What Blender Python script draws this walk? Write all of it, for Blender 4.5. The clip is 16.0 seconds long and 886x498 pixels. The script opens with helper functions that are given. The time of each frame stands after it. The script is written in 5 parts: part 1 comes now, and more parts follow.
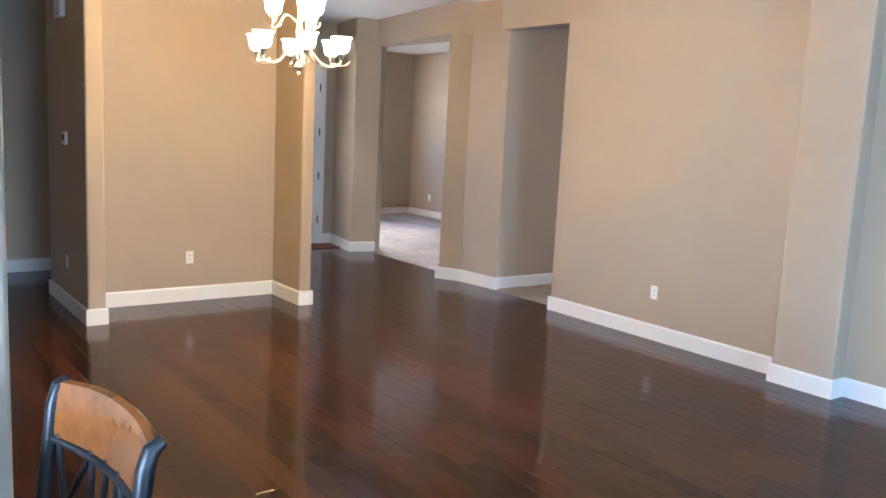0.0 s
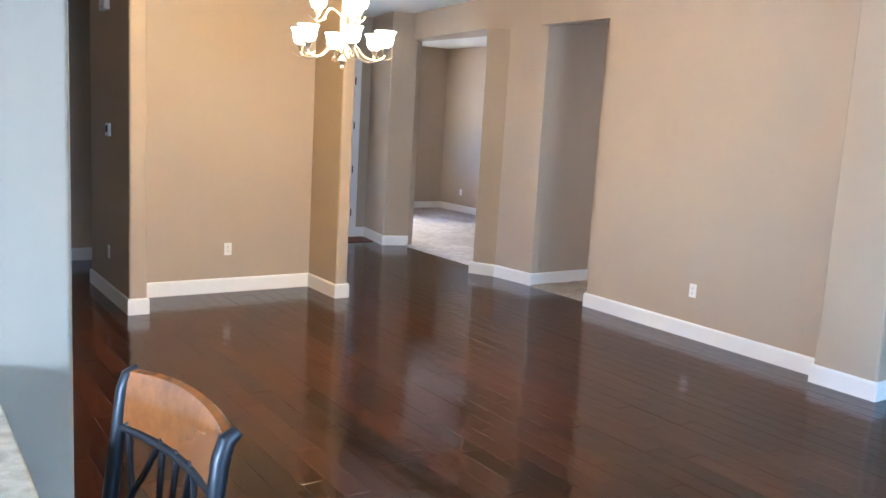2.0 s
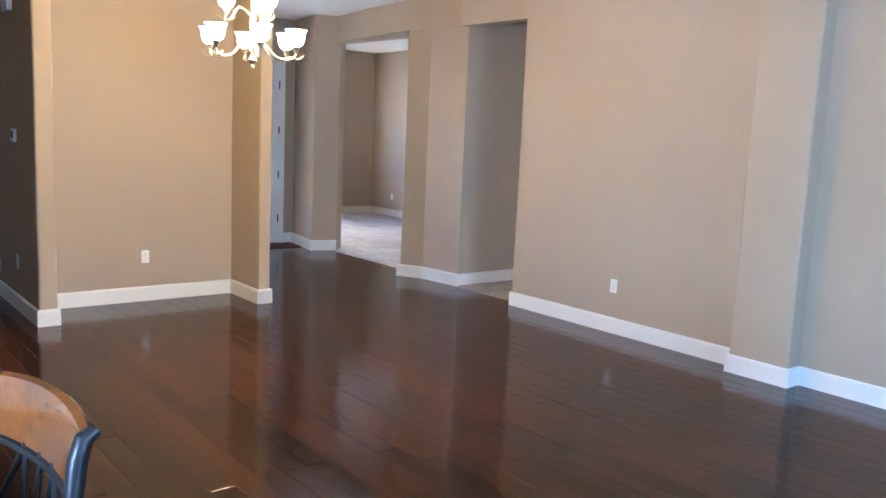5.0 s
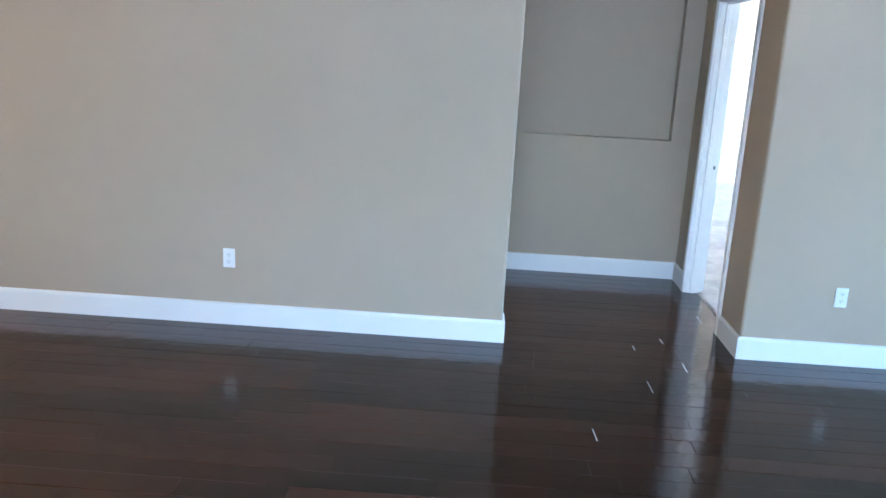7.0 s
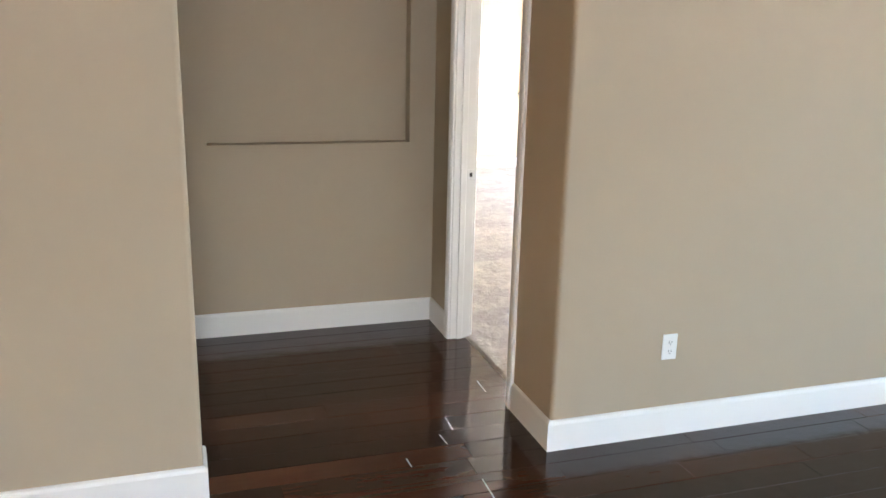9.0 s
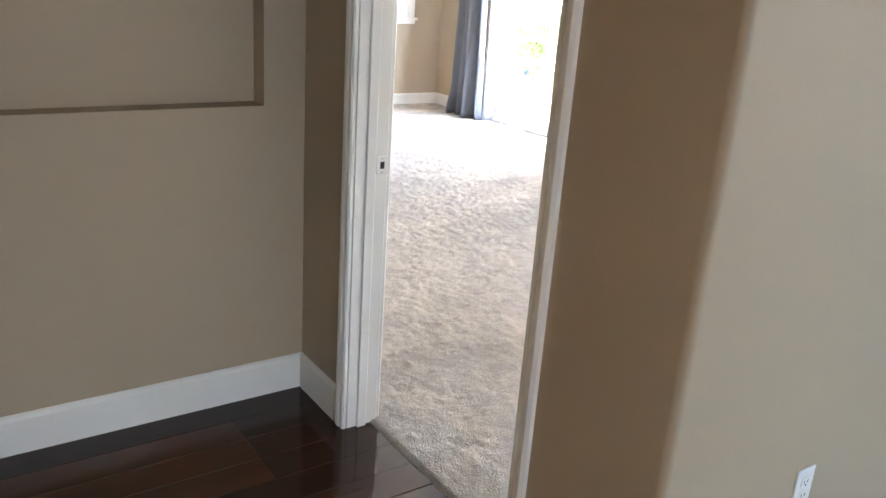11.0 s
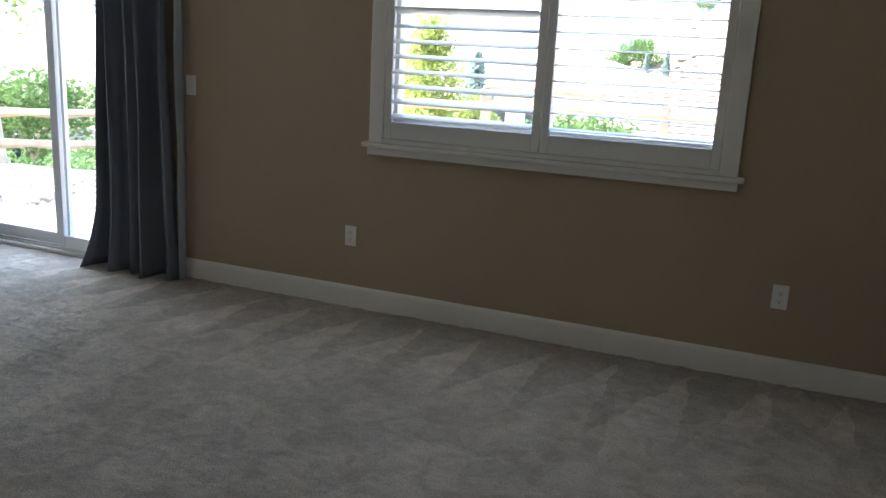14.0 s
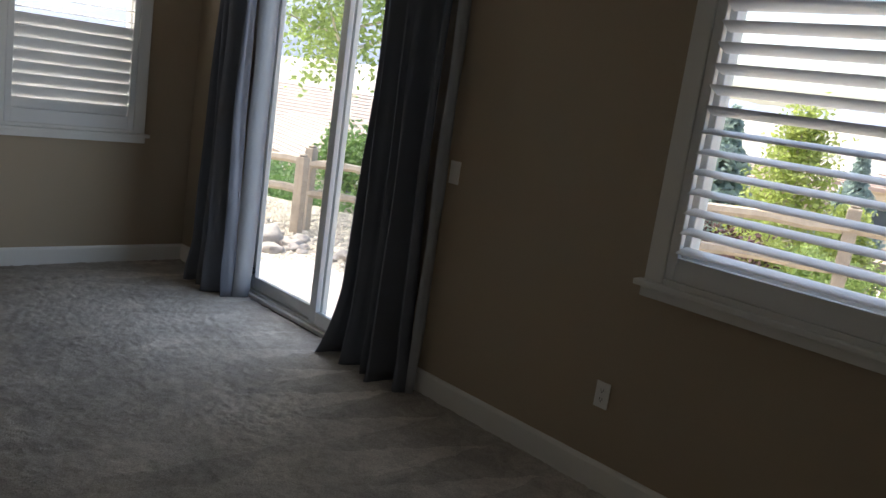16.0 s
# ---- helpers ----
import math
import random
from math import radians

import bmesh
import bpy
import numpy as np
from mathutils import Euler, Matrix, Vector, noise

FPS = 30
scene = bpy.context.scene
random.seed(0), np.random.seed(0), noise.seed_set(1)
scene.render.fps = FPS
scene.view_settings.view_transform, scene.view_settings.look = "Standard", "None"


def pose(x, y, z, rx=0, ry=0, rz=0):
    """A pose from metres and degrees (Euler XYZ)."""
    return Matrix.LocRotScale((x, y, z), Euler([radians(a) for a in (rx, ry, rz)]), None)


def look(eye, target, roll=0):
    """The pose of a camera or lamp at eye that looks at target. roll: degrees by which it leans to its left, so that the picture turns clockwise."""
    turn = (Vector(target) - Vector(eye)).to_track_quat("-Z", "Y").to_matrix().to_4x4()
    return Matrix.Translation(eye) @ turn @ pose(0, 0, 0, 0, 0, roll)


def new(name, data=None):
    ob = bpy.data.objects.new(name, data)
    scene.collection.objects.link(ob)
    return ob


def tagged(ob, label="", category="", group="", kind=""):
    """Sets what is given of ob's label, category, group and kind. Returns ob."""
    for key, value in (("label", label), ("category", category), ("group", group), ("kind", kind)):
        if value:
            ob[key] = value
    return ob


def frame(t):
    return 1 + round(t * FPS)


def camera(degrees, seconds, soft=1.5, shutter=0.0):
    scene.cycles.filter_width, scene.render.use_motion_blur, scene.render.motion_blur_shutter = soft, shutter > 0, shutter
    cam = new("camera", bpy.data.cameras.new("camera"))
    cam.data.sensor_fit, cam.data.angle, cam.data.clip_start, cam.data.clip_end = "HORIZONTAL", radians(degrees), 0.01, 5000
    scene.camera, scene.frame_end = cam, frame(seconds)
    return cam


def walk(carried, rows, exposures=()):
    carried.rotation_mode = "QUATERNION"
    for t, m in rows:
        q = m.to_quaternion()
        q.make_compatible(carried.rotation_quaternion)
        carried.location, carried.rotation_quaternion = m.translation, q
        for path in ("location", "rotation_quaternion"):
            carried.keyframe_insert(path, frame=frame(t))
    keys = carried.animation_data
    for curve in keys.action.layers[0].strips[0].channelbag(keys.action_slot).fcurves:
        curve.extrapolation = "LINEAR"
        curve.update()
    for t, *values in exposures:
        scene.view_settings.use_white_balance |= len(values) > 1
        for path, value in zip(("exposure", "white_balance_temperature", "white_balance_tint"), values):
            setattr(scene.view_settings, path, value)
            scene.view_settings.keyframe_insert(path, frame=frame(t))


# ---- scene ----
cam = camera(56.5, 16.0)
PATH = [
    (0, (-0.722, 0.501, 1.696), (0.459, 2.089, 1.404), 2.8),
    (0.5, (-0.791, 0.514, 1.695), (0.412, 2.085, 1.409), 3.3),
    (1, (-0.8, 0.533, 1.683), (0.419, 2.093, 1.399), 3.4),
    (1.5, (-0.798, 0.542, 1.697), (0.398, 2.117, 1.4), 3.4),
    (2, (-0.803, 0.561, 1.692), (0.327, 2.182, 1.384), 3.3),
    (2.5, (-0.765, 0.551, 1.677), (0.363, 2.174, 1.369), 3.3),
    (3, (-0.733, 0.527, 1.677), (0.408, 2.144, 1.392), 3.3),
    (5.5, (-0.614, 0.465, 1.628), (0.655, 1.981, 1.326), 2.1),
    (6, (-0.335, 0.371, 1.611), (1.065, 1.752, 1.246), 1.9),
    (6.5, (-0.059, 0.192, 1.645), (1.772, 0.86, 1.197), 3.5),
    (7, (0.218, 0.201, 1.678), (2.158, 0.28, 1.196), 3.1),
    (7.5, (0.567, 0.169, 1.68), (2.502, -0.059, 1.229), 1.7),
    (8, (1.04, 0.096, 1.653), (2.971, -0.179, 1.211), 1.0),
    (8.5, (1.522, 0.079, 1.637), (3.423, -0.334, 1.177), 0.5),
    (9, (2.0, 0.041, 1.658), (3.84, -0.558, 1.152), 1.3),
    (11.5, (4.376, -0.314, 1.494), (5.776, -1.547, 0.771), 4.8),
    (12, (4.786, -0.558, 1.447), (6.011, -1.909, 0.627), 5.0),
    (12.5, (5.12, -0.736, 1.431), (6.195, -2.197, 0.588), 3.8),
    (13, (5.4, -0.971, 1.439), (6.193, -2.621, 0.634), 3.7),
    (13.5, (5.533, -1.259, 1.434), (6.303, -3.019, 0.879), 2.7),
    (14, (5.659, -1.525, 1.43), (6.386, -3.33, 0.971), 3.0),
    (14.5, (5.753, -1.817, 1.474), (6.508, -3.648, 1.199), 3.5),
    (15, (5.806, -2.154, 1.531), (6.878, -3.825, 1.293), 6.5),
    (15.5, (5.866, -2.386, 1.55), (7.247, -3.796, 1.224), 7.6),
    (16, (5.938, -2.673, 1.578), (7.361, -4.027, 1.199), 8.2),
]
EXPOSURES = [
    (0.0, 6.98, 4800, 9), (3.0, 7.05, 4600, 9), (5.5, 6.88, 4500, 9), (6.0, 6.95, 4450, 8), (6.5, 6.75, 4350, 6), (7.0, 6.55, 4900, 8), (7.5, 6.42, 5400, 11), (8.5, 6.4, 6600, 16), (9.0, 6.35, 7100, 17), (11.5, 5.95, 6300, 14), (12.5, 5.75, 5800, 8),
    (13.0, 5.3, 5900, 7), (13.5, 4.5, 5900, 7), (14.0, 3.2, 6000, 8), (14.5, 2.05, 6000, 9), (15.0, 1.6, 6000, 9), (15.5, 1.5, 6100, 9), (16.0, 2.0, 6500, 11),
]
walk(cam, [(t, look(eye, target, roll)) for t, eye, target, roll in PATH], EXPOSURES)

# ---- light ----
world = bpy.data.worlds.new("sky")
scene.world = world
world.use_nodes = True
sky = world.node_tree.nodes.new("ShaderNodeTexSky")
sky.sky_type = "NISHITA"
sky.sun_disc = False
sky.sun_elevation, sky.sun_rotation = radians(56), radians(80)
sky.air_density, sky.dust_density, sky.ozone_density = 1.0, 3.6, 0.4
world.node_tree.links.new(sky.outputs[0], world.node_tree.nodes["Background"].inputs[0])
world.node_tree.nodes["Background"].inputs[1].default_value = 0.13


def lamp(name, kind, m, energy, color=(1, 1, 1), size=0.0, size_y=0.0):
    data = bpy.data.lights.new(name, kind)
    data.energy, data.color = energy, color
    if kind == "AREA":
        data.shape, data.size, data.size_y = "RECTANGLE", size, size_y
    if kind == "SUN":
        data.angle = radians(0.6)
    if kind == "POINT":
        data.shadow_soft_size = size
    ob = new(name, data)
    ob.matrix_world = m
    return ob


lamp("sun", "SUN", look((18, 3.0, 27), (0, 0, 0)), 1.8, (1.0, 0.95, 0.87))
DAY = (0.70, 0.85, 1.0)
YS_IN = -5.495
# sky light entering by the bedroom's glass door and shuttered window
lamp("slider_sky_light", "AREA", look((10.15, YS_IN + 0.02, 1.15), (10.15, 0.0, 1.15)), 2.6, DAY, 1.05, 2.0)
lamp("window_sky_light", "AREA", look((6.77, YS_IN + 0.07, 1.70), (6.77, 0.0, 1.70)), 1.3, (0.84, 0.92, 1.0), 1.5, 1.15)
# sky light through openings out of view: the great room's south glass, the kitchen window and the far room's window
lamp("south_glass_light", "AREA", look((0.9, -5.25, 1.45), (1.0, 0, 0.9)), 2.35, (0.46, 0.78, 1.0), 3.4, 2.1)
kitchen_lamp = lamp("kitchen_window_light", "AREA", look((-4.7, 0.3, 1.6), (0, 0.9, -0.7)), 2.2, (0.76, 0.87, 1.0), 2.4, 1.3)
kitchen_lamp.data.spread = radians(115)
# window position assumed; the narrow warm beam is aimed at the carpet
far_lamp = lamp("far_room_window_light", "AREA", look((6.0, 13.70, 1.95), (5.5, 10.2, 0.0)), 0.55, (1.0, 0.76, 0.48), 0.9, 0.7)
far_lamp.data.spread = radians(75)
# added lamp for the alcove's daylight; the wall behind it has no window
lamp("alcove_daylight", "AREA", look((5.5, 4.08, 1.6), (5.3, 7.1, 1.0)), 0.13, DAY, 0.4, 1.2)


# ---- materials ----
def material(name, color, rough=0.5, metal=0.0, vary=0.06, scale=3.0, fine=120.0, bump=0.05, coat=0.0, spec=0.5, dist=0.002):
    """A principled material whose colour varies at a large and a small scale, with fine relief."""
    m = bpy.data.materials.new(name)
    m.use_nodes = True
    nt = m.node_tree
    b = nt.nodes["Principled BSDF"]
    b.inputs["Roughness"].default_value, b.inputs["Metallic"].default_value = rough, metal
    b.inputs["Coat Weight"].default_value, b.inputs["Coat Roughness"].default_value = coat, 0.12
    b.inputs["Specular IOR Level"].default_value = spec
    co = nt.nodes.new("ShaderNodeTexCoord")
    big, small = nt.nodes.new("ShaderNodeTexNoise"), nt.nodes.new("ShaderNodeTexNoise")
    big.inputs["Scale"].default_value, small.inputs["Scale"].default_value = scale, fine
    big.inputs["Detail"].default_value, small.inputs["Detail"].default_value = 4, 3
    mix = nt.nodes.new("ShaderNodeMix")
    mix.data_type = "RGBA"
    mix.inputs[6].default_value = (*[c * (1 - vary) for c in color], 1)
    mix.inputs[7].default_value = (*[min(1, c * (1 + vary)) for c in color], 1)
    add = nt.nodes.new("ShaderNodeMath")
    add.operation = "MULTIPLY_ADD"
    add.inputs[1].default_value = 0.35
    nt.links.new(small.outputs[0], add.inputs[0])
    sub = nt.nodes.new("ShaderNodeMath")
    sub.operation = "SUBTRACT"
    sub.inputs[1].default_value = 0.17
    nt.links.new(big.outputs[0], sub.inputs[0])
    nt.links.new(sub.outputs[0], add.inputs[2])
    nt.links.new(add.outputs[0], mix.inputs[0])
    nt.links.new(mix.outputs[2], b.inputs["Base Color"])
    for n in (big, small):
        nt.links.new(co.outputs["Object"], n.inputs["Vector"])
    if bump:
        bp = nt.nodes.new("ShaderNodeBump")
        bp.inputs["Strength"].default_value, bp.inputs["Distance"].default_value = bump, dist
        nt.links.new(small.outputs[0], bp.inputs["Height"])
        nt.links.new(bp.outputs[0], b.inputs["Normal"])
    return m


def plank_material(name, per_island):
    """Dark hand-scraped hardwood under a satin finish: each board has its own tone and a long grain."""
    m = bpy.data.materials.new(name)
    m.use_nodes = True
    nt = m.node_tree
    b = nt.nodes["Principled BSDF"]
    co = nt.nodes.new("ShaderNodeTexCoord")
    if per_island:
        rnd = nt.nodes.new("ShaderNodeNewGeometry").outputs["Random Per Island"]
    else:
        rnd = nt.nodes.new("ShaderNodeObjectInfo").outputs["Random"]
    sc = nt.nodes.new("ShaderNodeMapping")
    sc.inputs["Scale"].default_value = (16, 1.6, 6)
    off = nt.nodes.new("ShaderNodeCombineXYZ")
    mul = nt.nodes.new("ShaderNodeMath")
    mul.operation = "MULTIPLY"
    mul.inputs[1].default_value = 37.0
    nt.links.new(rnd, mul.inputs[0])
    nt.links.new(mul.outputs[0], off.inputs[1])
    nt.links.new(co.outputs["Object"], sc.inputs["Vector"])
    nt.links.new(off.outputs[0], sc.inputs["Location"])
    grain = nt.nodes.new("ShaderNodeTexNoise")
    grain.inputs["Scale"].default_value, grain.inputs["Detail"].default_value, grain.inputs["Distortion"].default_value = 1.0, 6, 0.6
    nt.links.new(sc.outputs[0], grain.inputs["Vector"])
    ramp = nt.nodes.new("ShaderNodeValToRGB")
    e = ramp.color_ramp.elements
    e[0].position, e[0].color = 0.0, (0.007, 0.0032, 0.0024, 1)
    e[1].position, e[1].color = 1.0, (0.082, 0.0270, 0.0130, 1)
    mid = e.new(0.5)
    mid.color = (0.031, 0.0108, 0.0060, 1)
    mixv = nt.nodes.new("ShaderNodeMath")
    mixv.operation = "MULTIPLY_ADD"
    mixv.inputs[1].default_value = 0.62
    nt.links.new(rnd, mixv.inputs[0])
    half = nt.nodes.new("ShaderNodeMath")
    half.operation = "MULTIPLY"
    half.inputs[1].default_value = 0.42
    nt.links.new(grain.outputs[0], half.inputs[0])
    nt.links.new(half.outputs[0], mixv.inputs[2])
    nt.links.new(mixv.outputs[0], ramp.inputs[0])
    nt.links.new(ramp.outputs[0], b.inputs["Base Color"])
    wave = nt.nodes.new("ShaderNodeTexNoise")
    wave.inputs["Scale"].default_value, wave.inputs["Detail"].default_value = 9.0, 2
    nt.links.new(co.outputs["Object"], wave.inputs["Vector"])
    hsum = nt.nodes.new("ShaderNodeMath")
    hsum.operation = "MULTIPLY_ADD"
    hsum.inputs[1].default_value = 0.25
    nt.links.new(grain.outputs[0], hsum.inputs[0])
    nt.links.new(wave.outputs[0], hsum.inputs[2])
    bp = nt.nodes.new("ShaderNodeBump")
    bp.inputs["Strength"].default_value, bp.inputs["Distance"].default_value = 0.26, 0.005
    nt.links.new(hsum.outputs[0], bp.inputs["Height"])
    nt.links.new(bp.outputs[0], b.inputs["Normal"])
    rr = nt.nodes.new("ShaderNodeMapRange")
    rr.inputs[3].default_value, rr.inputs[4].default_value = 0.08, 0.19
    nt.links.new(grain.outputs[0], rr.inputs[0])
    nt.links.new(rr.outputs[0], b.inputs["Roughness"])
    b.inputs["Specular IOR Level"].default_value = 0.36
    return m


def glow(name, color, strength):
    m = bpy.data.materials.new(name)
    m.use_nodes = True
    b = m.node_tree.nodes["Principled BSDF"]
    b.inputs["Base Color"].default_value = (0.8, 0.78, 0.72, 1)
    b.inputs["Emission Color"].default_value, b.inputs["Emission Strength"].default_value = (*color, 1), strength
    return m


def glass(name):
    m = bpy.data.materials.new(name)
    m.use_nodes = True
    b = m.node_tree.nodes["Principled BSDF"]
    b.inputs["Transmission Weight"].default_value, b.inputs["Roughness"].default_value, b.inputs["IOR"].default_value = 1.0, 0.0, 1.02
    b.inputs["Base Color"].default_value = (0.97, 0.99, 0.98, 1)
    return m


M_WALL = material("taupe_wall_paint", (0.42, 0.338, 0.242), 0.62, vary=0.05, scale=1.3, fine=160, bump=0.10)
M_CEIL = material("ceiling_paint", (0.70, 0.67, 0.62), 0.8, vary=0.03, scale=2, fine=90, bump=0.15)
M_TRIM = material("white_trim_paint", (0.80, 0.79, 0.76), 0.38, vary=0.025, scale=6, fine=60, bump=0.03)
M_PLATE = material("white_plastic", (0.82, 0.82, 0.80), 0.35, vary=0.01, scale=9, bump=0)
M_SLOT = material("dark_slot", (0.02, 0.02, 0.02), 0.6, vary=0.05, bump=0)
M_PLANK = plank_material("dark_hardwood_board", False)
M_PLANKS = plank_material("dark_hardwood_boards", True)
M_SUB = material("plank_joint", (0.012, 0.007, 0.005), 0.8, vary=0.2, bump=0)
M_CARPET = material("beige_carpet", (0.42, 0.380, 0.340), 0.95, vary=0.2, scale=3.0, fine=170, bump=1.0, spec=0.08, dist=0.006)


def brushed(m):
    """Tints broad swathes where the pile leans another way: its lighter and darker shading, put into the colour."""
    nt = m.node_tree
    b = nt.nodes["Principled BSDF"]
    src = b.inputs["Base Color"].links[0].from_socket
    co = nt.nodes.new("ShaderNodeTexCoord")
    mp = nt.nodes.new("ShaderNodeMapping")
    mp.inputs["Scale"].default_value, mp.inputs["Rotation"].default_value = (3.4, 1.1, 1), (0, 0, 0.35)
    vo = nt.nodes.new("ShaderNodeTexVoronoi")
    vo.inputs["Scale"].default_value = 1.0
    wob = nt.nodes.new("ShaderNodeTexNoise")
    wob.inputs["Scale"].default_value = 5.0
    nt.links.new(co.outputs["Object"], wob.inputs["Vector"])
    addv = nt.nodes.new("ShaderNodeVectorMath")
    addv.operation = "MULTIPLY_ADD"
    addv.inputs[1].default_value = (0.10, 0.10, 0.10)
    nt.links.new(wob.outputs["Color"], addv.inputs[0])
    nt.links.new(co.outputs["Object"], addv.inputs[2])
    nt.links.new(addv.outputs[0], mp.inputs["Vector"])
    nt.links.new(mp.outputs[0], vo.inputs["Vector"])
    rng_ = nt.nodes.new("ShaderNodeMapRange")
    rng_.inputs[3].default_value, rng_.inputs[4].default_value = 0.89, 1.09
    sep = nt.nodes.new("ShaderNodeSeparateColor")
    nt.links.new(vo.outputs["Color"], sep.inputs[0])
    nt.links.new(sep.outputs[0], rng_.inputs[0])
    mul_ = nt.nodes.new("ShaderNodeVectorMath")
    mul_.operation = "SCALE"
    nt.links.new(src, mul_.inputs[0])
    nt.links.new(rng_.outputs[0], mul_.inputs["Scale"])
    # grain of single tufts
    tf = nt.nodes.new("ShaderNodeTexNoise")
    tf.inputs["Scale"].default_value, tf.inputs["Detail"].default_value, tf.inputs["Roughness"].default_value = 130.0, 4, 0.7
    nt.links.new(co.outputs["Object"], tf.inputs["Vector"])
    tr = nt.nodes.new("ShaderNodeMapRange")
    tr.inputs[1].default_value, tr.inputs[2].default_value, tr.inputs[3].default_value, tr.inputs[4].default_value = 0.30, 0.70, 0.74, 1.24
    nt.links.new(tf.outputs[0], tr.inputs[0])
    mul2 = nt.nodes.new("ShaderNodeVectorMath")
    mul2.operation = "SCALE"
    nt.links.new(mul_.outputs[0], mul2.inputs[0])
    nt.links.new(tr.outputs[0], mul2.inputs["Scale"])
    # pointed tracks left by the vacuum cleaner along the south wall, their lighter shading painted in
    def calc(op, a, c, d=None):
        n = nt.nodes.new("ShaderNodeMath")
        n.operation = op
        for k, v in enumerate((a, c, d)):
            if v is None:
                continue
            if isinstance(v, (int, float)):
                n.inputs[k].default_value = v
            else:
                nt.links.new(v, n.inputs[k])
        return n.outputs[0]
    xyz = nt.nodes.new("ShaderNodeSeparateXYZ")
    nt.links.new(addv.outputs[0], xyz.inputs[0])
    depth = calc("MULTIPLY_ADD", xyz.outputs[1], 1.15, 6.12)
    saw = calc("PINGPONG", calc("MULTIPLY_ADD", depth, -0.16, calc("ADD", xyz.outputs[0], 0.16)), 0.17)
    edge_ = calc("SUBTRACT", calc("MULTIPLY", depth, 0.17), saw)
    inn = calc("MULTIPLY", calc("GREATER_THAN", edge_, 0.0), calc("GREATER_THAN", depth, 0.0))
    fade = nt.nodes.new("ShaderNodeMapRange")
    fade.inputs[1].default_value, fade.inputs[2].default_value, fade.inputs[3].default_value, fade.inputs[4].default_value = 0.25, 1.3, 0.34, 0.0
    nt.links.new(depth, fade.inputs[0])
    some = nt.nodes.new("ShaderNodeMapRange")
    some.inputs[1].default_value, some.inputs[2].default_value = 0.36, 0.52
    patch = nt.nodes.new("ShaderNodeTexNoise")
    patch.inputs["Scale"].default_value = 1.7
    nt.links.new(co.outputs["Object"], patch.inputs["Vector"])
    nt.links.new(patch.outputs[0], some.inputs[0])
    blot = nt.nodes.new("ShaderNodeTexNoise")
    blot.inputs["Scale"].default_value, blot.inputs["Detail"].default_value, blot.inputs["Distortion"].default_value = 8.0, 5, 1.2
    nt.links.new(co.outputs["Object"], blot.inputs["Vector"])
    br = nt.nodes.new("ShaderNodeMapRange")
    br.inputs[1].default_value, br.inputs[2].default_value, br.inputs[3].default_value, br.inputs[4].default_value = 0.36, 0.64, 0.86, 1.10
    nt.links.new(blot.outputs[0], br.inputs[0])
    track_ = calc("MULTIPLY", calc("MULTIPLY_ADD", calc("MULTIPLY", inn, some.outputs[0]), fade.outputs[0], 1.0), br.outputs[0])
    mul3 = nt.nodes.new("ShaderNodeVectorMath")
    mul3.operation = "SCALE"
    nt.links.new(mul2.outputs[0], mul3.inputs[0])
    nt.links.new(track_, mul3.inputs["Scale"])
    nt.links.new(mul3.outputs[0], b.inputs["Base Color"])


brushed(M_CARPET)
M_NICKEL = material("brushed_nickel", (0.62, 0.58, 0.52), 0.28, metal=1.0, vary=0.05, bump=0.02)
M_STRIKE = material("pale_satin_steel", (0.80, 0.80, 0.78), 0.42, metal=0.7, vary=0.03, bump=0.01)
M_STEEL = material("satin_steel", (0.60, 0.60, 0.58), 0.32, metal=1.0, vary=0.05, bump=0.02)
M_SHADE = glow("lit_alabaster_glass", (1.0, 0.82, 0.48), 0.09)
M_GLASS = glass("window_glass")
M_VINYL = material("white_vinyl_frame", (0.76, 0.78, 0.78), 0.35, vary=0.02, bump=0.01)
M_SHUT = material("white_shutter_paint", (0.78, 0.78, 0.77), 0.35, vary=0.02, scale=8, bump=0.01)
M_CURT = material("grey_curtain_cloth", (0.165, 0.174, 0.205), 0.85, vary=0.10, scale=5, fine=700, bump=0.25, spec=0.2)
M_LINING = material("pale_curtain_lining", (0.40, 0.415, 0.45), 0.85, vary=0.08, scale=6, fine=500, bump=0.2, spec=0.2)
M_HONEY = material("honey_stained_wood", (0.25, 0.078, 0.015), 0.13, vary=0.6, scale=9, fine=45, bump=0.04, coat=0.8)
M_BLACK = material("black_painted_wood", (0.012, 0.012, 0.013), 0.42, vary=0.2, scale=8, bump=0.04)
M_GRANITE = material("cream_granite", (0.55, 0.47, 0.33), 0.15, vary=0.55, scale=28, fine=150, bump=0.02, coat=0.5)
M_CABINET = material("cream_cabinet_paint", (0.60, 0.55, 0.45), 0.45, vary=0.04, bump=0.03)
M_RUG = material("red_patterned_rug", (0.10, 0.03, 0.02), 0.95, vary=0.8, scale=14, fine=200, bump=0.6)
# pale colour that stands for glints on the hardwood
M_GLINT = material("painted_glint", (0.55, 0.58, 0.60), 0.2, vary=0.1, bump=0.05)


# ---- shape helpers ----
def mesh_of(name, bm, mat, smooth=False):
    bmesh.ops.recalc_face_normals(bm, faces=bm.faces)
    me = bpy.data.meshes.new(name)
    bm.to_mesh(me)
    bm.free()
    for mm in (mat if isinstance(mat, (list, tuple)) else [mat]):
        me.materials.append(mm)
    if smooth:
        me.polygons.foreach_set("use_smooth", [True] * len(me.polygons))
        me.set_sharp_from_angle(angle=radians(38))
    return me


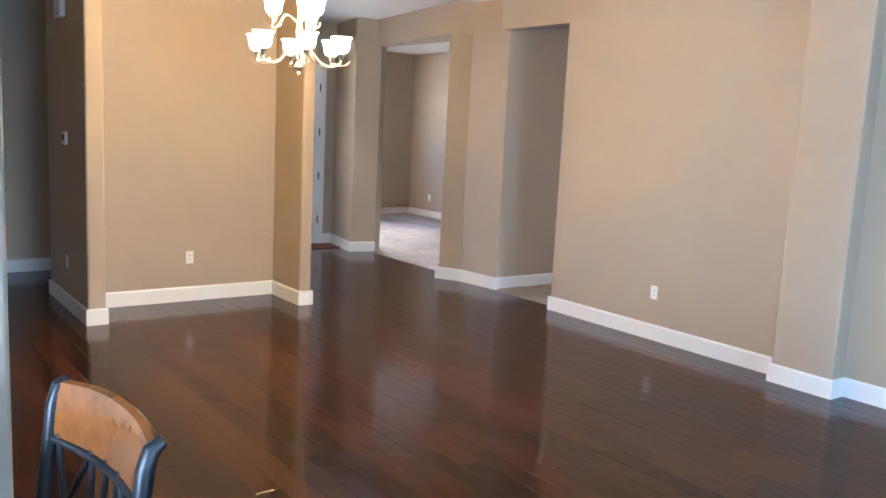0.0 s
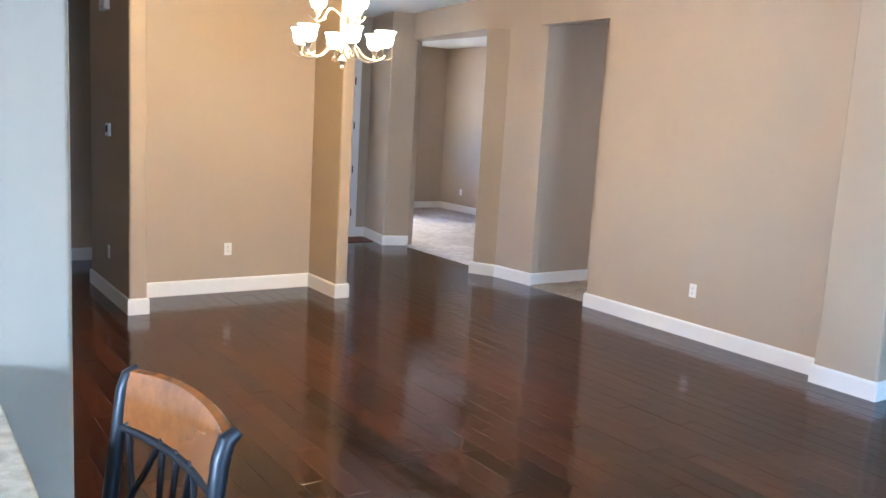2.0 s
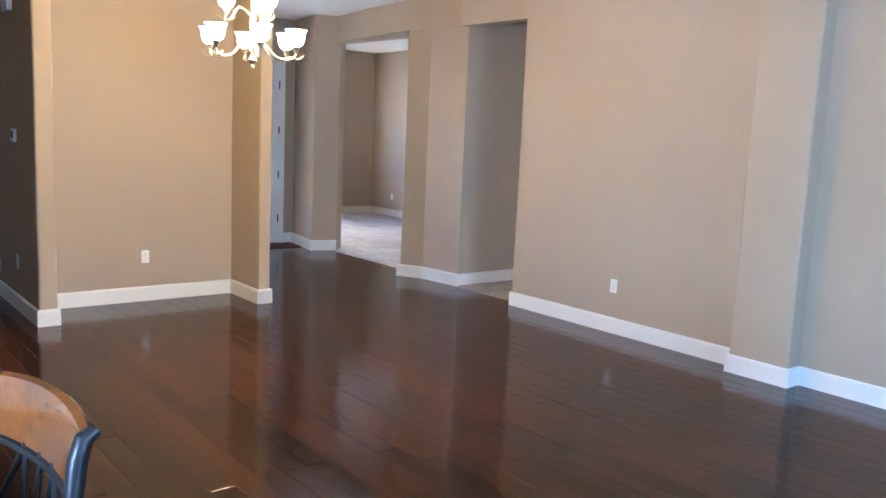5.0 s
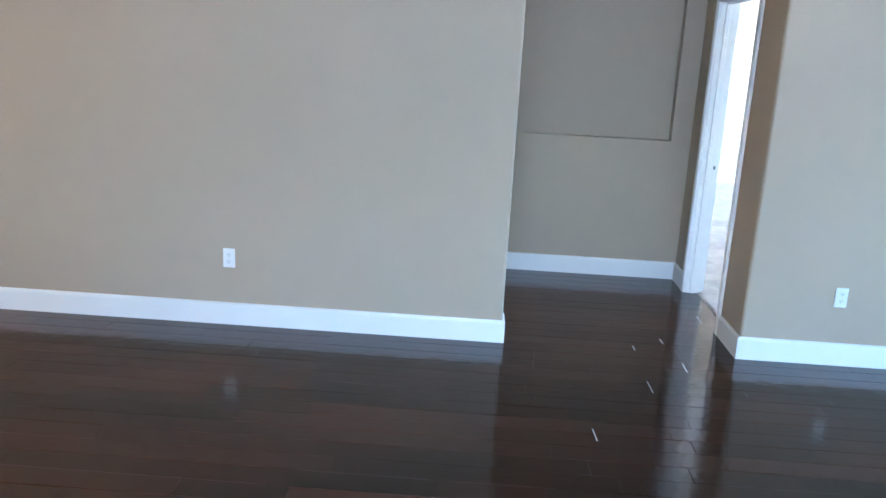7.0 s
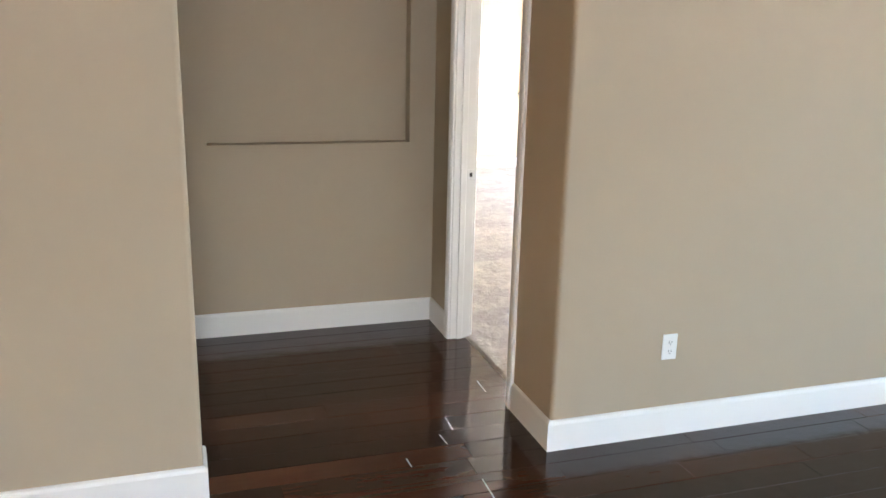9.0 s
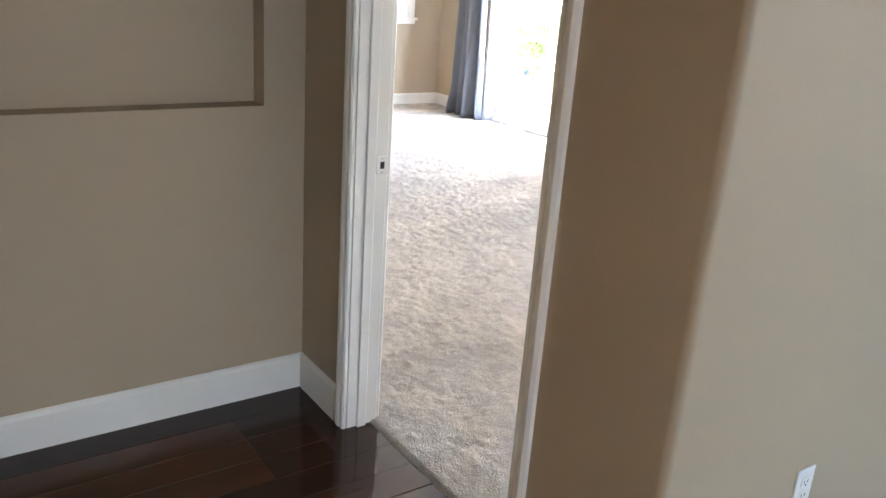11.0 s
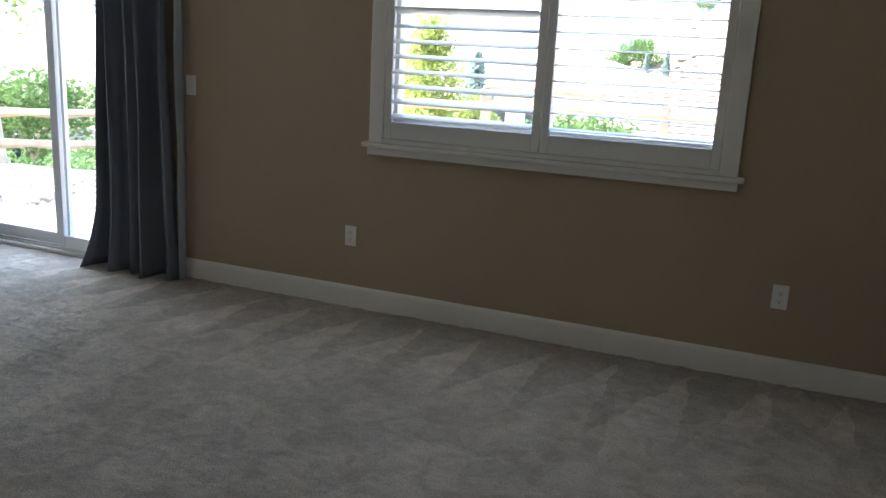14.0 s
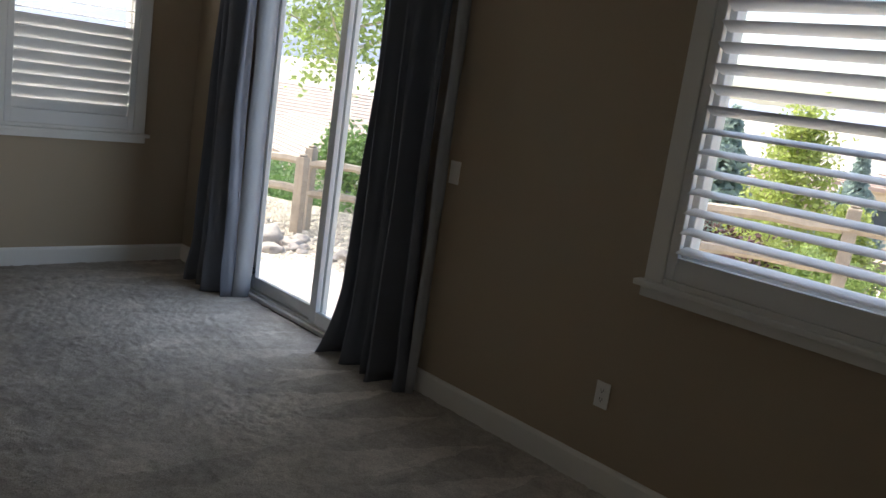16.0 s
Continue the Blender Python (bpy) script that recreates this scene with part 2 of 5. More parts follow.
def part(name, bm, mat, parent=None, label="", smooth=False):
    ob = new(name, mesh_of(name, bm, mat, smooth))
    if parent:
        ob.parent = parent
        ob.matrix_parent_inverse = parent.matrix_basis.inverted()
    if label:
        tagged(ob, label)
    return ob


def thing(name, at, label, category, group="", turn=0):
    e = new(name)
    e.empty_display_size = 0.1
    e.matrix_basis = pose(*at, 0, 0, turn)
    return tagged(e, label, category, group)


def inside(bm, m):
    bmesh.ops.transform(bm, matrix=m, verts=bm.verts)
    return bm


def box(x0, x1, y0, y1, z0, z1, bevel=0.0, seg=1, bm=None):
    bm = bm or bmesh.new()
    vs = bmesh.ops.create_cube(bm, size=1)["verts"]
    bmesh.ops.transform(bm, verts=vs, matrix=Matrix.Translation(((x0 + x1) / 2, (y0 + y1) / 2, (z0 + z1) / 2)) @ Matrix.Diagonal((abs(x1 - x0), abs(y1 - y0), abs(z1 - z0), 1)))
    if bevel:
        es = list({e for v in vs for e in v.link_edges})
        bmesh.ops.bevel(bm, geom=es, offset=bevel, segments=seg, affect="EDGES", profile=0.5)
    return bm


def outline(pts, seg=5):
    """A footprint of (x, y, radius) corners as plain points, corners rounded."""
    out = []
    n = len(pts)
    for i, (x, y, r) in enumerate(pts):
        p = Vector((x, y))
        if r <= 0:
            out.append(p)
            continue
        a = (Vector(pts[i - 1][:2]) - p).normalized()
        b = (Vector(pts[(i + 1) % n][:2]) - p).normalized()
        half = math.acos(max(-1, min(1, a.dot(b)))) / 2
        d = r / math.tan(half)
        c = p + (a + b).normalized() * (r / math.sin(half))
        u, v = p + a * d - c, p + b * d - c
        for k in range(seg + 1):
            w = u.lerp(v, k / seg)
            out.append(c + w.normalized() * r)
    return out


def prism(pts, z0, z1, bm=None, seg=5):
    bm = bm or bmesh.new()
    flat = outline(pts, seg)
    lo = [bm.verts.new((p.x, p.y, z0)) for p in flat]
    hi = [bm.verts.new((p.x, p.y, z1)) for p in flat]
    bm.faces.new(lo[::-1])
    bm.faces.new(hi)
    for i in range(len(flat)):
        j = (i + 1) % len(flat)
        bm.faces.new((lo[i], lo[j], hi[j], hi[i]))
    return bm


def tube(path, radius, seg=8, bm=None, cap=True):
    """A round bar along points; radius is one number or one for each point."""
    bm = bm or bmesh.new()
    path = [Vector(p) for p in path]
    rings = []
    side = None
    for i, p in enumerate(path):
        t = (path[min(i + 1, len(path) - 1)] - path[max(i - 1, 0)]).normalized()
        if side is None:
            side = t.orthogonal().normalized()
        side = (side - t * side.dot(t)).normalized()
        up = t.cross(side)
        r = radius[i] if isinstance(radius, (list, tuple)) else radius
        rings.append([bm.verts.new(p + (side * math.cos(a) + up * math.sin(a)) * r) for a in [2 * math.pi * k / seg for k in range(seg)]])
    for a, b in zip(rings, rings[1:]):
        for k in range(seg):
            bm.faces.new((a[k], a[(k + 1) % seg], b[(k + 1) % seg], b[k]))
    if cap:
        bm.faces.new(rings[0][::-1])
        bm.faces.new(rings[-1])
    return bm


def lathe(profile, seg=24, bm=None, at=(0, 0, 0), close=False):
    """A turned shape from (radius, z) pairs."""
    bm = bm or bmesh.new()
    rings = []
    for r, z in profile:
        rings.append([bm.verts.new((at[0] + r * math.cos(2 * math.pi * k / seg), at[1] + r * math.sin(2 * math.pi * k / seg), at[2] + z)) for k in range(seg)])
    for a, b in zip(rings, rings[1:]):
        for k in range(seg):
            bm.faces.new((a[k], a[(k + 1) % seg], b[(k + 1) % seg], b[k]))
    if close:
        bm.faces.new(rings[0][::-1])
        bm.faces.new(rings[-1])
    return bm


def structure(name, bm, mat, label, smooth=False):
    return tagged(part(name, bm, mat, None, "", smooth), label, "", "", "structure")


# ---- the plan ----
CEIL, HEAD = 3.03, 2.70          # ceiling, top of the openings
XE, XB = 4.80, 6.48              # great room's east wall, vestibule's back wall
YV0, YV1 = -1.350, 0.018         # vestibule opening
YS = YS_IN                      # south wall, inside
XR = 11.80                       # bedroom's east wall
R = 0.02                         # rounded drywall corners

# floors
structure("subfloor", box(-5.0, 6.6, -5.6, 10.9, -0.12, -0.012), M_SUB, "dark gap under the hardwood boards")


def carpet(name, x0, x1, y0, y1, step, label):
    """A cut-pile carpet: tufts and brushed swathes as real relief."""
    nx, ny = max(2, int((x1 - x0) / step)), max(2, int((y1 - y0) / step))
    n3 = noise.noise
    rg = random.Random(2)
    vs = []
    for j in range(ny + 1):
        y = y0 + (y1 - y0) * j / ny
        for i in range(nx + 1):
            x = x0 + (x1 - x0) * i / nx
            lie = n3((x * 1.1, y * 1.1, 8))
            z = 0.012 + 0.0036 * n3((x * 13 + 2 * lie, y * 17, 0)) + 0.0046 * n3((x * 36, y * 36, 3)) + rg.uniform(-0.0025, 0.0025) + 0.004 * n3((x * 3.1, y * 2.3, 5))
            if i in (0, nx) or j in (0, ny):
                z = -0.003
            vs.append((x, y, z))
    w = nx + 1
    fs = [(j * w + i, j * w + i + 1, (j + 1) * w + i + 1, (j + 1) * w + i) for j in range(ny) for i in range(nx)]
    me_ = bpy.data.meshes.new(name)
    me_.from_pydata(vs, [], fs)
    me_.materials.append(M_CARPET)
    me_.polygons.foreach_set("use_smooth", [True] * len(fs))
    return tagged(new(name, me_), label, "", "", "structure")


carpet("floor_bedroom_carpet", 4.95, XR, YS - 0.0, -1.440, 0.0125, "beige cut-pile bedroom carpet with brushed tracks")
carpet("floor_far_room_carpet", 4.99, 8.4, 7.2, 13.9, 0.08, "beige carpet of the far room")
carpet("floor_alcove_carpet", 4.90, 5.9, 4.0, 7.2, 0.08, "beige carpet of the hall alcove")
structure("ground_slab", box(4.9, XR + 0.15, YS - 0.15, -1.4, -0.14, -0.004), M_SUB, "slab under the bedroom carpet")
structure("far_slab", box(4.9, 8.5, 2.0, 14.0, -0.14, -0.006), M_SUB, "slab under the far rooms")

# ceilings
structure("ceiling_great_room", box(-5.1, XE + 0.3, -5.6, 11.0, CEIL, CEIL + 0.12), M_CEIL, "pale textured great room ceiling")
structure("ceiling_east", box(XE + 0.302, XR + 0.2, -5.7, 14.0, CEIL + 0.004, CEIL + 0.12), M_CEIL, "pale ceiling over the bedroom and far rooms")

# east wall of the great room, with the vestibule opening and the alcove opening
TW = 0.15
bm = prism([(XE, YS - 0.15, 0), (XE + TW, YS - 0.15, 0), (XE + TW, YV0, 0), (XE, YV0, R)], -0.01, HEAD)
prism([(XE, YV1, R), (XE + TW, YV1, R), (XE + TW, 6.155, R), (XE, 6.155, R)], -0.01, HEAD, bm)
box(XE, XE + TW, YS - 0.15, 7.11, HEAD, CEIL + 0.01, bm=bm)
structure("wall_east", bm, M_WALL, "taupe painted great room wall with rounded corners", True)
structure("pilaster", prism([(XE - 0.155, 3.245, R), (XE + 0.01, 3.245, 0), (XE + 0.01, 3.70, 0), (XE - 0.155, 3.70, R)], -0.01, CEIL + 0.005), M_WALL, "shallow taupe wall pilaster", True)

# vestibule: back wall with a recessed niche, north wall, door wall
NX = XB + 0.09
bm = box(XB, NX + 0.05, YV0 - 0.02, 0.20, -0.01, 1.062)
box(XB, NX + 0.05, YV0 - 0.02, -1.205, 1.062, 2.45, bm=bm)
box(XB, NX + 0.05, -0.105, 0.20, 1.062, 2.45, bm=bm)
box(XB, NX + 0.05, YV0 - 0.02, 0.20, 2.45, CEIL, bm=bm)
box(NX, NX + 0.051, -1.205, -0.105, 1.062, 2.45, bm=bm)
structure("wall_vestibule_back", bm, M_WALL, "taupe vestibule wall with a recessed art niche")
structure("wall_vestibule_north", box(XE + TW, XB, YV1 + 0.02, 0.17, -0.01, CEIL), M_WALL, "taupe vestibule side wall")
DX0, DX1, DH = 5.250, 6.118, 2.05     # bedroom door opening
TD = 0.118
bm = box(XE + TW, DX0 - 0.02, YV0 - TD, YV0, -0.01, CEIL)
box(DX1 + 0.02, XR, YV0 - TD, YV0, -0.01, CEIL, bm=bm)
box(DX0 - 0.02, DX1 + 0.02, YV0 - TD, YV0, DH + 0.02, CEIL, bm=bm)
structure("wall_bedroom_north", bm, M_WALL, "taupe wall around the bedroom doorway")

# partition with the buffet recess, and the entry hall behind it
PX0, PX1, PX2, PX3 = 0.845, 0.985, 2.69, 2.81
PY, PB = 7.28, 7.862
structure("wall_partition", prism([(PX0, PY, R), (PX1, PY, R), (PX1, PB, 0), (PX2, PB, 0), (PX2, PY, R), (PX3, PY, R), (PX3, 10.9, 0), (PX3 - 0.1, 10.9, 0), (PX3 - 0.1, 8.66, 0), (PX0, 8.66, R)], -0.01, CEIL), M_WALL, "taupe partition with a deep buffet recess", True)
structure("wall_north_hall", box(-5.0, PX3 - 0.1, 9.86, 10.0, -0.01, CEIL), M_WALL, "olive-shaded taupe wall at the hall's end")

# columns and openings towards the far carpeted room
bm = prism([(4.735, 7.93, R), (4.87, 7.67, R), (4.925, 7.22, R), (4.93, 7.125, 0), (5.02, 7.125, 0), (5.02, 7.30, 0), (4.98, 7.95, R)], -0.01, HEAD)
prism([(4.76, 9.95, R), (5.085, 9.855, R), (5.22, 9.95, 0), (5.22, 10.75, 0), (4.92, 10.75, 0)], -0.01, HEAD, bm)
prism([(4.735, 7.93, 0), (4.87, 7.67, 0), (4.925, 7.112, 0), (5.015, 7.112, 0), (5.015, 7.31, 0), (5.22, 7.31, 0), (5.22, 10.75, 0), (4.92, 10.75, 0), (4.76, 9.95, 0), (5.03, 9.86, 0)], HEAD, CEIL, bm)
structure("wall_gallery", bm, M_WALL, "taupe columns and header beside the carpeted room", True)
structure("wall_alcove_north", box(5.021, 5.9, 7.125, 7.30, -0.01, CEIL), M_WALL, "taupe alcove wall catching daylight")
structure("wall_alcove_east", box(5.76, 5.9, 3.9, 7.124, -0.01, CEIL), M_WALL, "taupe alcove wall in shade")
structure("wall_alcove_south", box(XE + TW, 5.76, 3.9, 4.0, -0.01, CEIL), M_WALL, "taupe alcove end wall")
structure("wall_far_room_south", box(5.9, 8.27, 7.2, 7.3, -0.01, CEIL), M_WALL, "taupe far room end wall")
structure("wall_far_room_west", box(5.1, 5.22, 10.75, 13.78, -0.01, CEIL), M_WALL, "taupe far room wall by the entry")

# kitchen side
structure("wall_kitchen_end", prism([(-3.0, 3.2, 0), (-0.32, 3.2, R), (-0.32, 3.35, R), (-3.0, 3.35, 0)], -0.01, CEIL), M_WALL, "pale-lit taupe wall end beside the counter", True)


# south wall with the great room's glass, the bedroom window and the slider
def holed(name, along, lo, hi, face, back, holes, label):
    """A wall along x or y from lo to hi with rectangular holes (a0, a1, z0, z1) through it."""
    bm = bmesh.new()

    def piece(a0, a1, z0, z1):
        if a1 - a0 > 1e-4 and z1 - z0 > 1e-4:
            if along == "x":
                box(a0, a1, face, back, z0, z1, bm=bm)
            else:
                box(face, back, a0, a1, z0, z1, bm=bm)
    a = lo
    for a0, a1, z0, z1 in holes:
        piece(a, a0, -0.14, CEIL)
        piece(a0, a1, -0.14, z0)
        piece(a0, a1, z1, CEIL)
        a = a1
    piece(a, hi, -0.14, CEIL)
    return structure(name, bm, M_WALL, label)


WX0, WX1, WZ0, WZ1 = 5.90, 7.64, 1.03, 2.38
SX0, SX1, SZ1 = 9.10, 10.93, 2.44
holed("wall_south", "x", -5.0, XR + 0.15, YS, YS - 0.15, [(0.2, 1.5, 1.0, 2.2), (WX0, WX1, WZ0, WZ1), (SX0, SX1, -0.005, SZ1)], "brownish taupe exterior wall with window and slider")
holed("wall_west", "y", -5.6, 10.0, -5.0, -5.15, [(-0.3, 0.9, 1.2, 2.1)], "taupe kitchen wall with a window")
# the narrow opening is unseen, added to bring daylight into the hall
holed("wall_entry", "x", 2.6, 5.3, 10.76, 10.9, [(3.05, 3.40, 0.35, 2.2)], "taupe entry wall with an added daylight slot")
structure("wall_far_room_east", box(8.27, 8.4, 7.2, 13.779, -0.01, CEIL), M_WALL, "taupe far room side wall")
holed("wall_far_room_north", "x", 5.0, 8.4, 13.78, 13.92, [(5.85, 6.75, 1.4, 2.1)], "taupe far room wall with an assumed window out of view")
EY0, EY1 = -5.06, -4.19
holed("wall_bedroom_east", "y", YS, -1.2, XR, XR + 0.15, [(EY0, EY1, WZ0, WZ1)], "brownish taupe bedroom wall with a shuttered window")


def baseboard(pts, label="white painted baseboard with an eased top edge"):
    """A baseboard along wall points, with the room on the left of the way."""
    prof = [(0, 0), (0.015, 0), (0.015, 0.116), (0.011, 0.128), (0.004, 0.134), (0, 0.134)]
    pts = [Vector(p) for p in pts]
    bm = bmesh.new()
    rings = []
    for i, p in enumerate(pts):
        n = []
        if i:
            d = (p - pts[i - 1]).normalized()
            n.append(Vector((-d.y, d.x)))
        if i < len(pts) - 1:
            d = (pts[i + 1] - p).normalized()
            n.append(Vector((-d.y, d.x)))
        m = n[0] if len(n) == 1 else (n[0] + n[1]) / (1 + n[0].dot(n[1]))
        rings.append([bm.verts.new((p.x + m.x * u, p.y + m.y * u, v)) for u, v in prof])
    for a, b in zip(rings, rings[1:]):
        for k in range(len(prof) - 1):
            bm.faces.new((a[k], a[k + 1], b[k + 1], b[k]))
    bm.faces.new(rings[0])
    bm.faces.new(rings[-1][::-1])
    return structure("baseboard", bm, M_TRIM, label)


CW = 0.054                       # casing width
baseboard([(XE, YS), (XE, YV0), (DX0 - CW - 0.012, YV0)])
baseboard([(DX1 + CW + 0.012, YV0), (XB, YV0), (XB, YV1 + 0.02), (XE + TW, YV1 + 0.02), (XE + TW, YV1), (XE, YV1), (XE, 3.245), (XE - 0.155, 3.245), (XE - 0.155, 3.70), (XE, 3.70), (XE, 6.155), (XE + TW, 6.155), (XE + TW, 4.0)])
baseboard([(5.76, 7.125), (4.93, 7.125), (4.925, 7.22), (4.87, 7.67), (4.735, 7.93), (4.98, 7.95)])
baseboard([(5.085, 9.855), (4.76, 9.95), (4.92, 10.76), (4.76, 10.76)])
baseboard([(PX3, 10.76), (PX3, PY), (PX2, PY), (PX2, PB), (PX1, PB), (PX1, PY), (PX0, PY), (PX0, 8.66), (2.7, 8.66)])
baseboard([(2.6, 9.86), (-3.0, 9.86)])
baseboard([(8.27, 7.3), (8.27, 13.78), (5.22, 13.78)])
baseboard([(10.95, YS), (XR, YS), (XR, -1.47)])
baseboard([(4.95, -1.47), (4.95, YS), (9.08, YS)])
baseboard([(-0.32, 3.35), (-0.32, 3.2), (-0.6, 3.2)])


# ---- bedroom doorway ----
def casing(x0, x1, z1, y, out, label):
    """Three moulded casing boards round an opening in a wall along x, with mitred corners; out is the way into the room."""
    prof = [(0.0, 0.0), (0.0, 0.010), (0.006, 0.016), (0.020, 0.013), (0.028, 0.018), (0.044, 0.019), (CW, 0.012), (CW, 0.0)]
    top = tagged(new("door_casing"), label, "", "", "structure")
    rings = []
    for x, z, sx, sz in ((x0, 0.0, -1, 0), (x0, z1, -1, 1), (x1, z1, 1, 1), (x1, 0.0, 1, 0)):
        rings.append([(x + sx * (u + 0.004), y + out * v, z + sz * (u + 0.004)) for u, v in prof])
    for a, b in zip(rings, rings[1:]):
        bm = bmesh.new()
        va, vb = [bm.verts.new(p) for p in a], [bm.verts.new(p) for p in b]
        for k in range(len(prof) - 1):
            bm.faces.new((va[k], va[k + 1], vb[k + 1], vb[k]))
        bm.faces.new(va)
        bm.faces.new(vb)
        part("casing_board", bm, M_TRIM, top)
    return top


casing(DX0, DX1, DH, YV0, 1, "white moulded door casing in the vestibule")
casing(DX0, DX1, DH, YV0 - TD, -1, "white moulded door casing on the bedroom side")

frame_1 = tagged(new("door_frame"), "white door jamb with a steel strike plate", "", "", "structure")
YJ = YV0 - TD
for x0, x1 in ((DX0 - 0.02, DX0), (DX1, DX1 + 0.02)):
    part("jamb", box(x0, x1, YJ + 0.001, YV0 - 0.001, 0, DH, 0.002), M_TRIM, frame_1)
part("head_jamb", box(DX0, DX1, YJ + 0.001, YV0 - 0.001, DH, DH + 0.02, 0.002), M_TRIM, frame_1)
part("stop", box(DX1 - 0.011, DX1, YV0 - 0.070, YV0 - 0.037, 0, DH - 0.011, 0.002), M_TRIM, frame_1)
part("stop", box(DX0, DX0 + 0.011, YV0 - 0.070, YV0 - 0.037, 0, DH - 0.011, 0.002), M_TRIM, frame_1)
part("stop", box(DX0 + 0.011, DX1 - 0.011, YV0 - 0.070, YV0 - 0.037, DH - 0.011, DH, 0.002), M_TRIM, frame_1)
strike = part("strike_plate", box(DX1 - 0.0025, DX1 + 0.001, YV0 - 0.116, YV0 - 0.076, 0.90, 0.957, 0.001), M_STRIKE, frame_1, "pale steel strike plate")
part("latch_hole", box(DX1 - 0.0030, DX1 - 0.0024, YV0 - 0.104, YV0 - 0.089, 0.917, 0.940), M_SLOT, strike, "dark latch hole")
for z in (0.928 + 0.022, 0.928 - 0.022):
    part("screw", inside(lathe([(0.0036, 0), (0.003, 0.0008), (0.0, 0.001)], 8), Matrix.Translation((DX1 - 0.0025, YV0 - 0.096, z)) @ pose(0, 0, 0, 0, -90, 0)), M_STEEL, strike)

# open door leaf, hinged at the west jamb and standing into the bedroom
HX, HY = DX0 + 0.004, YJ - 0.004
door_1 = tagged(new("door_1"), "white panelled bedroom door standing open", "", "", "structure")
LW = 0.860
part("leaf", box(HX + 0.001, HX + 0.036, HY - LW, HY - 0.004, 0.018, DH - 0.004, 0.002), M_TRIM, door_1)
for x, sx in ((HX + 0.036, 1), (HX + 0.001, -1)):
    for y0, y1 in ((HY - 0.415, HY - 0.125), (HY - 0.745, HY - 0.455)):
        for z0, z1 in ((0.22, 0.86), (1.02, 1.62), (1.72, 1.93)):
            bm = bmesh.new()
            for k, (d, e) in enumerate(((0.0, 0.0005), (0.012, 0.006), (0.03, 0.0015))):
                vs = [bm.verts.new((x + sx * e, y, z)) for y, z in ((y0 + d, z0 + d), (y1 - d, z0 + d), (y1 - d, z1 - d), (y0 + d, z1 - d))]
                if k:
                    for q in range(4):
                        bm.faces.new((old[q], old[(q + 1) % 4], vs[(q + 1) % 4], vs[q]))
                old = vs
            bm.faces.new(old)
            part("panel", bm, M_TRIM, door_1)
for sx in (1, -1):
    x0 = HX + 0.036 if sx > 0 else HX + 0.001
    hy, hz = HY - LW + 0.065, 0.945
    handle = part("handle", inside(lathe([(0.0, 0), (0.027, 0.0), (0.0275, 0.006), (0.022, 0.012), (0.012, 0.016), (0.010, 0.060), (0.0, 0.061)], 20), Matrix.Translation((x0, hy, hz)) @ pose(0, 0, 0, 0, 90 * sx, 0)), M_NICKEL, door_1, "satin nickel lever handle", True)
    grip = [(x0 + sx * 0.058, hy - 0.014, hz + 0.002), (x0 + sx * 0.062, hy + 0.012, hz + 0.004), (x0 + sx * 0.066, hy + 0.045, hz + 0.001), (x0 + sx * 0.060, hy + 0.075, hz - 0.013), (x0 + sx * 0.068, hy + 0.108, hz - 0.016)]
    part("lever", tube(grip, [0.0075, 0.0075, 0.0062, 0.0058, 0.0066], 10), M_NICKEL, handle, "", True)
part("latch_plate", box(HX + 0.008, HX + 0.030, HY - LW - 0.0015, HY - LW + 0.001, 0.917, 0.973), M_STEEL, door_1, "steel latch plate")
for z in (0.25, 1.03, 1.82):
    h = part("hinge", tube([(HX - 0.004, HY + 0.001, z - 0.045), (HX - 0.004, HY + 0.001, z + 0.045)], 0.0055, 8), M_STEEL, door_1, "satin steel butt hinge", True)
    part("hinge_leaf", inside(prism([(0.003, -0.045, 0.009), (0.031, -0.045, 0.009), (0.031, 0.045, 0.009), (0.003, 0.045, 0.009)], 0, 0.002), Matrix.Translation((HX, HY - 0.0035, z)) @ pose(0, 0, 0, 90, 0, 0) @ Matrix.Diagonal((1, 1, -1, 1))), M_STEEL, h)
    for dx, dz in ((0.011, 0.028), (0.022, 0.0), (0.011, -0.028)):
        part("screw", inside(lathe([(0.004, 0), (0.0034, 0.0006), (0.0, 0.0002)], 10), Matrix.Translation((HX + dx, HY - 0.0015, z + dz)) @ pose(0, 0, 0, -90, 0, 0)), M_SLOT, h)
    for dz in (-0.045, 0.045):
        part("pin_tip", lathe([(0.0, -0.003), (0.006, -0.003), (0.006, 0.003), (0.0, 0.004)], 8, at=(HX - 0.004, HY + 0.001, z + dz)), M_STEEL, h)
SWING = Matrix.Translation((HX, HY, 0)) @ pose(0, 0, 0, 0, 0, 1.6) @ Matrix.Translation((-HX, -HY, 0))
for ob in door_1.children_recursive:
    if ob.name.split(".")[0] not in ("hinge", "hinge_leaf", "pin_tip", "screw"):
        ob.data.transform(SWING)
# ---- entry door seen at the hall's end ----
door_2 = tagged(new("door_2"), "white entry door edge with nickel hinges", "", "", "structure")
part("leaf", box(3.75, 4.655, 10.70, 10.745, 0.01, 2.44, 0.003), M_TRIM, door_2)
part("jamb", box(4.66, 4.755, 10.715, 10.76, 0, 2.46, 0.003), M_TRIM, door_2)
for z in (0.35, 0.95, 1.55, 2.15):
    part("hinge", tube([(4.658, 10.697, z - 0.05), (4.658, 10.697, z + 0.05)], 0.009, 8), M_SLOT, door_2, "dark hinge", True)
rug = thing("rug", (4.25, 10.45, 0.0), "dark red patterned entry rug on hardwood", "rug")
part("pile", box(3.7, 4.80, 10.28, 10.66, 0.001, 0.012, 0.003), M_RUG, rug)
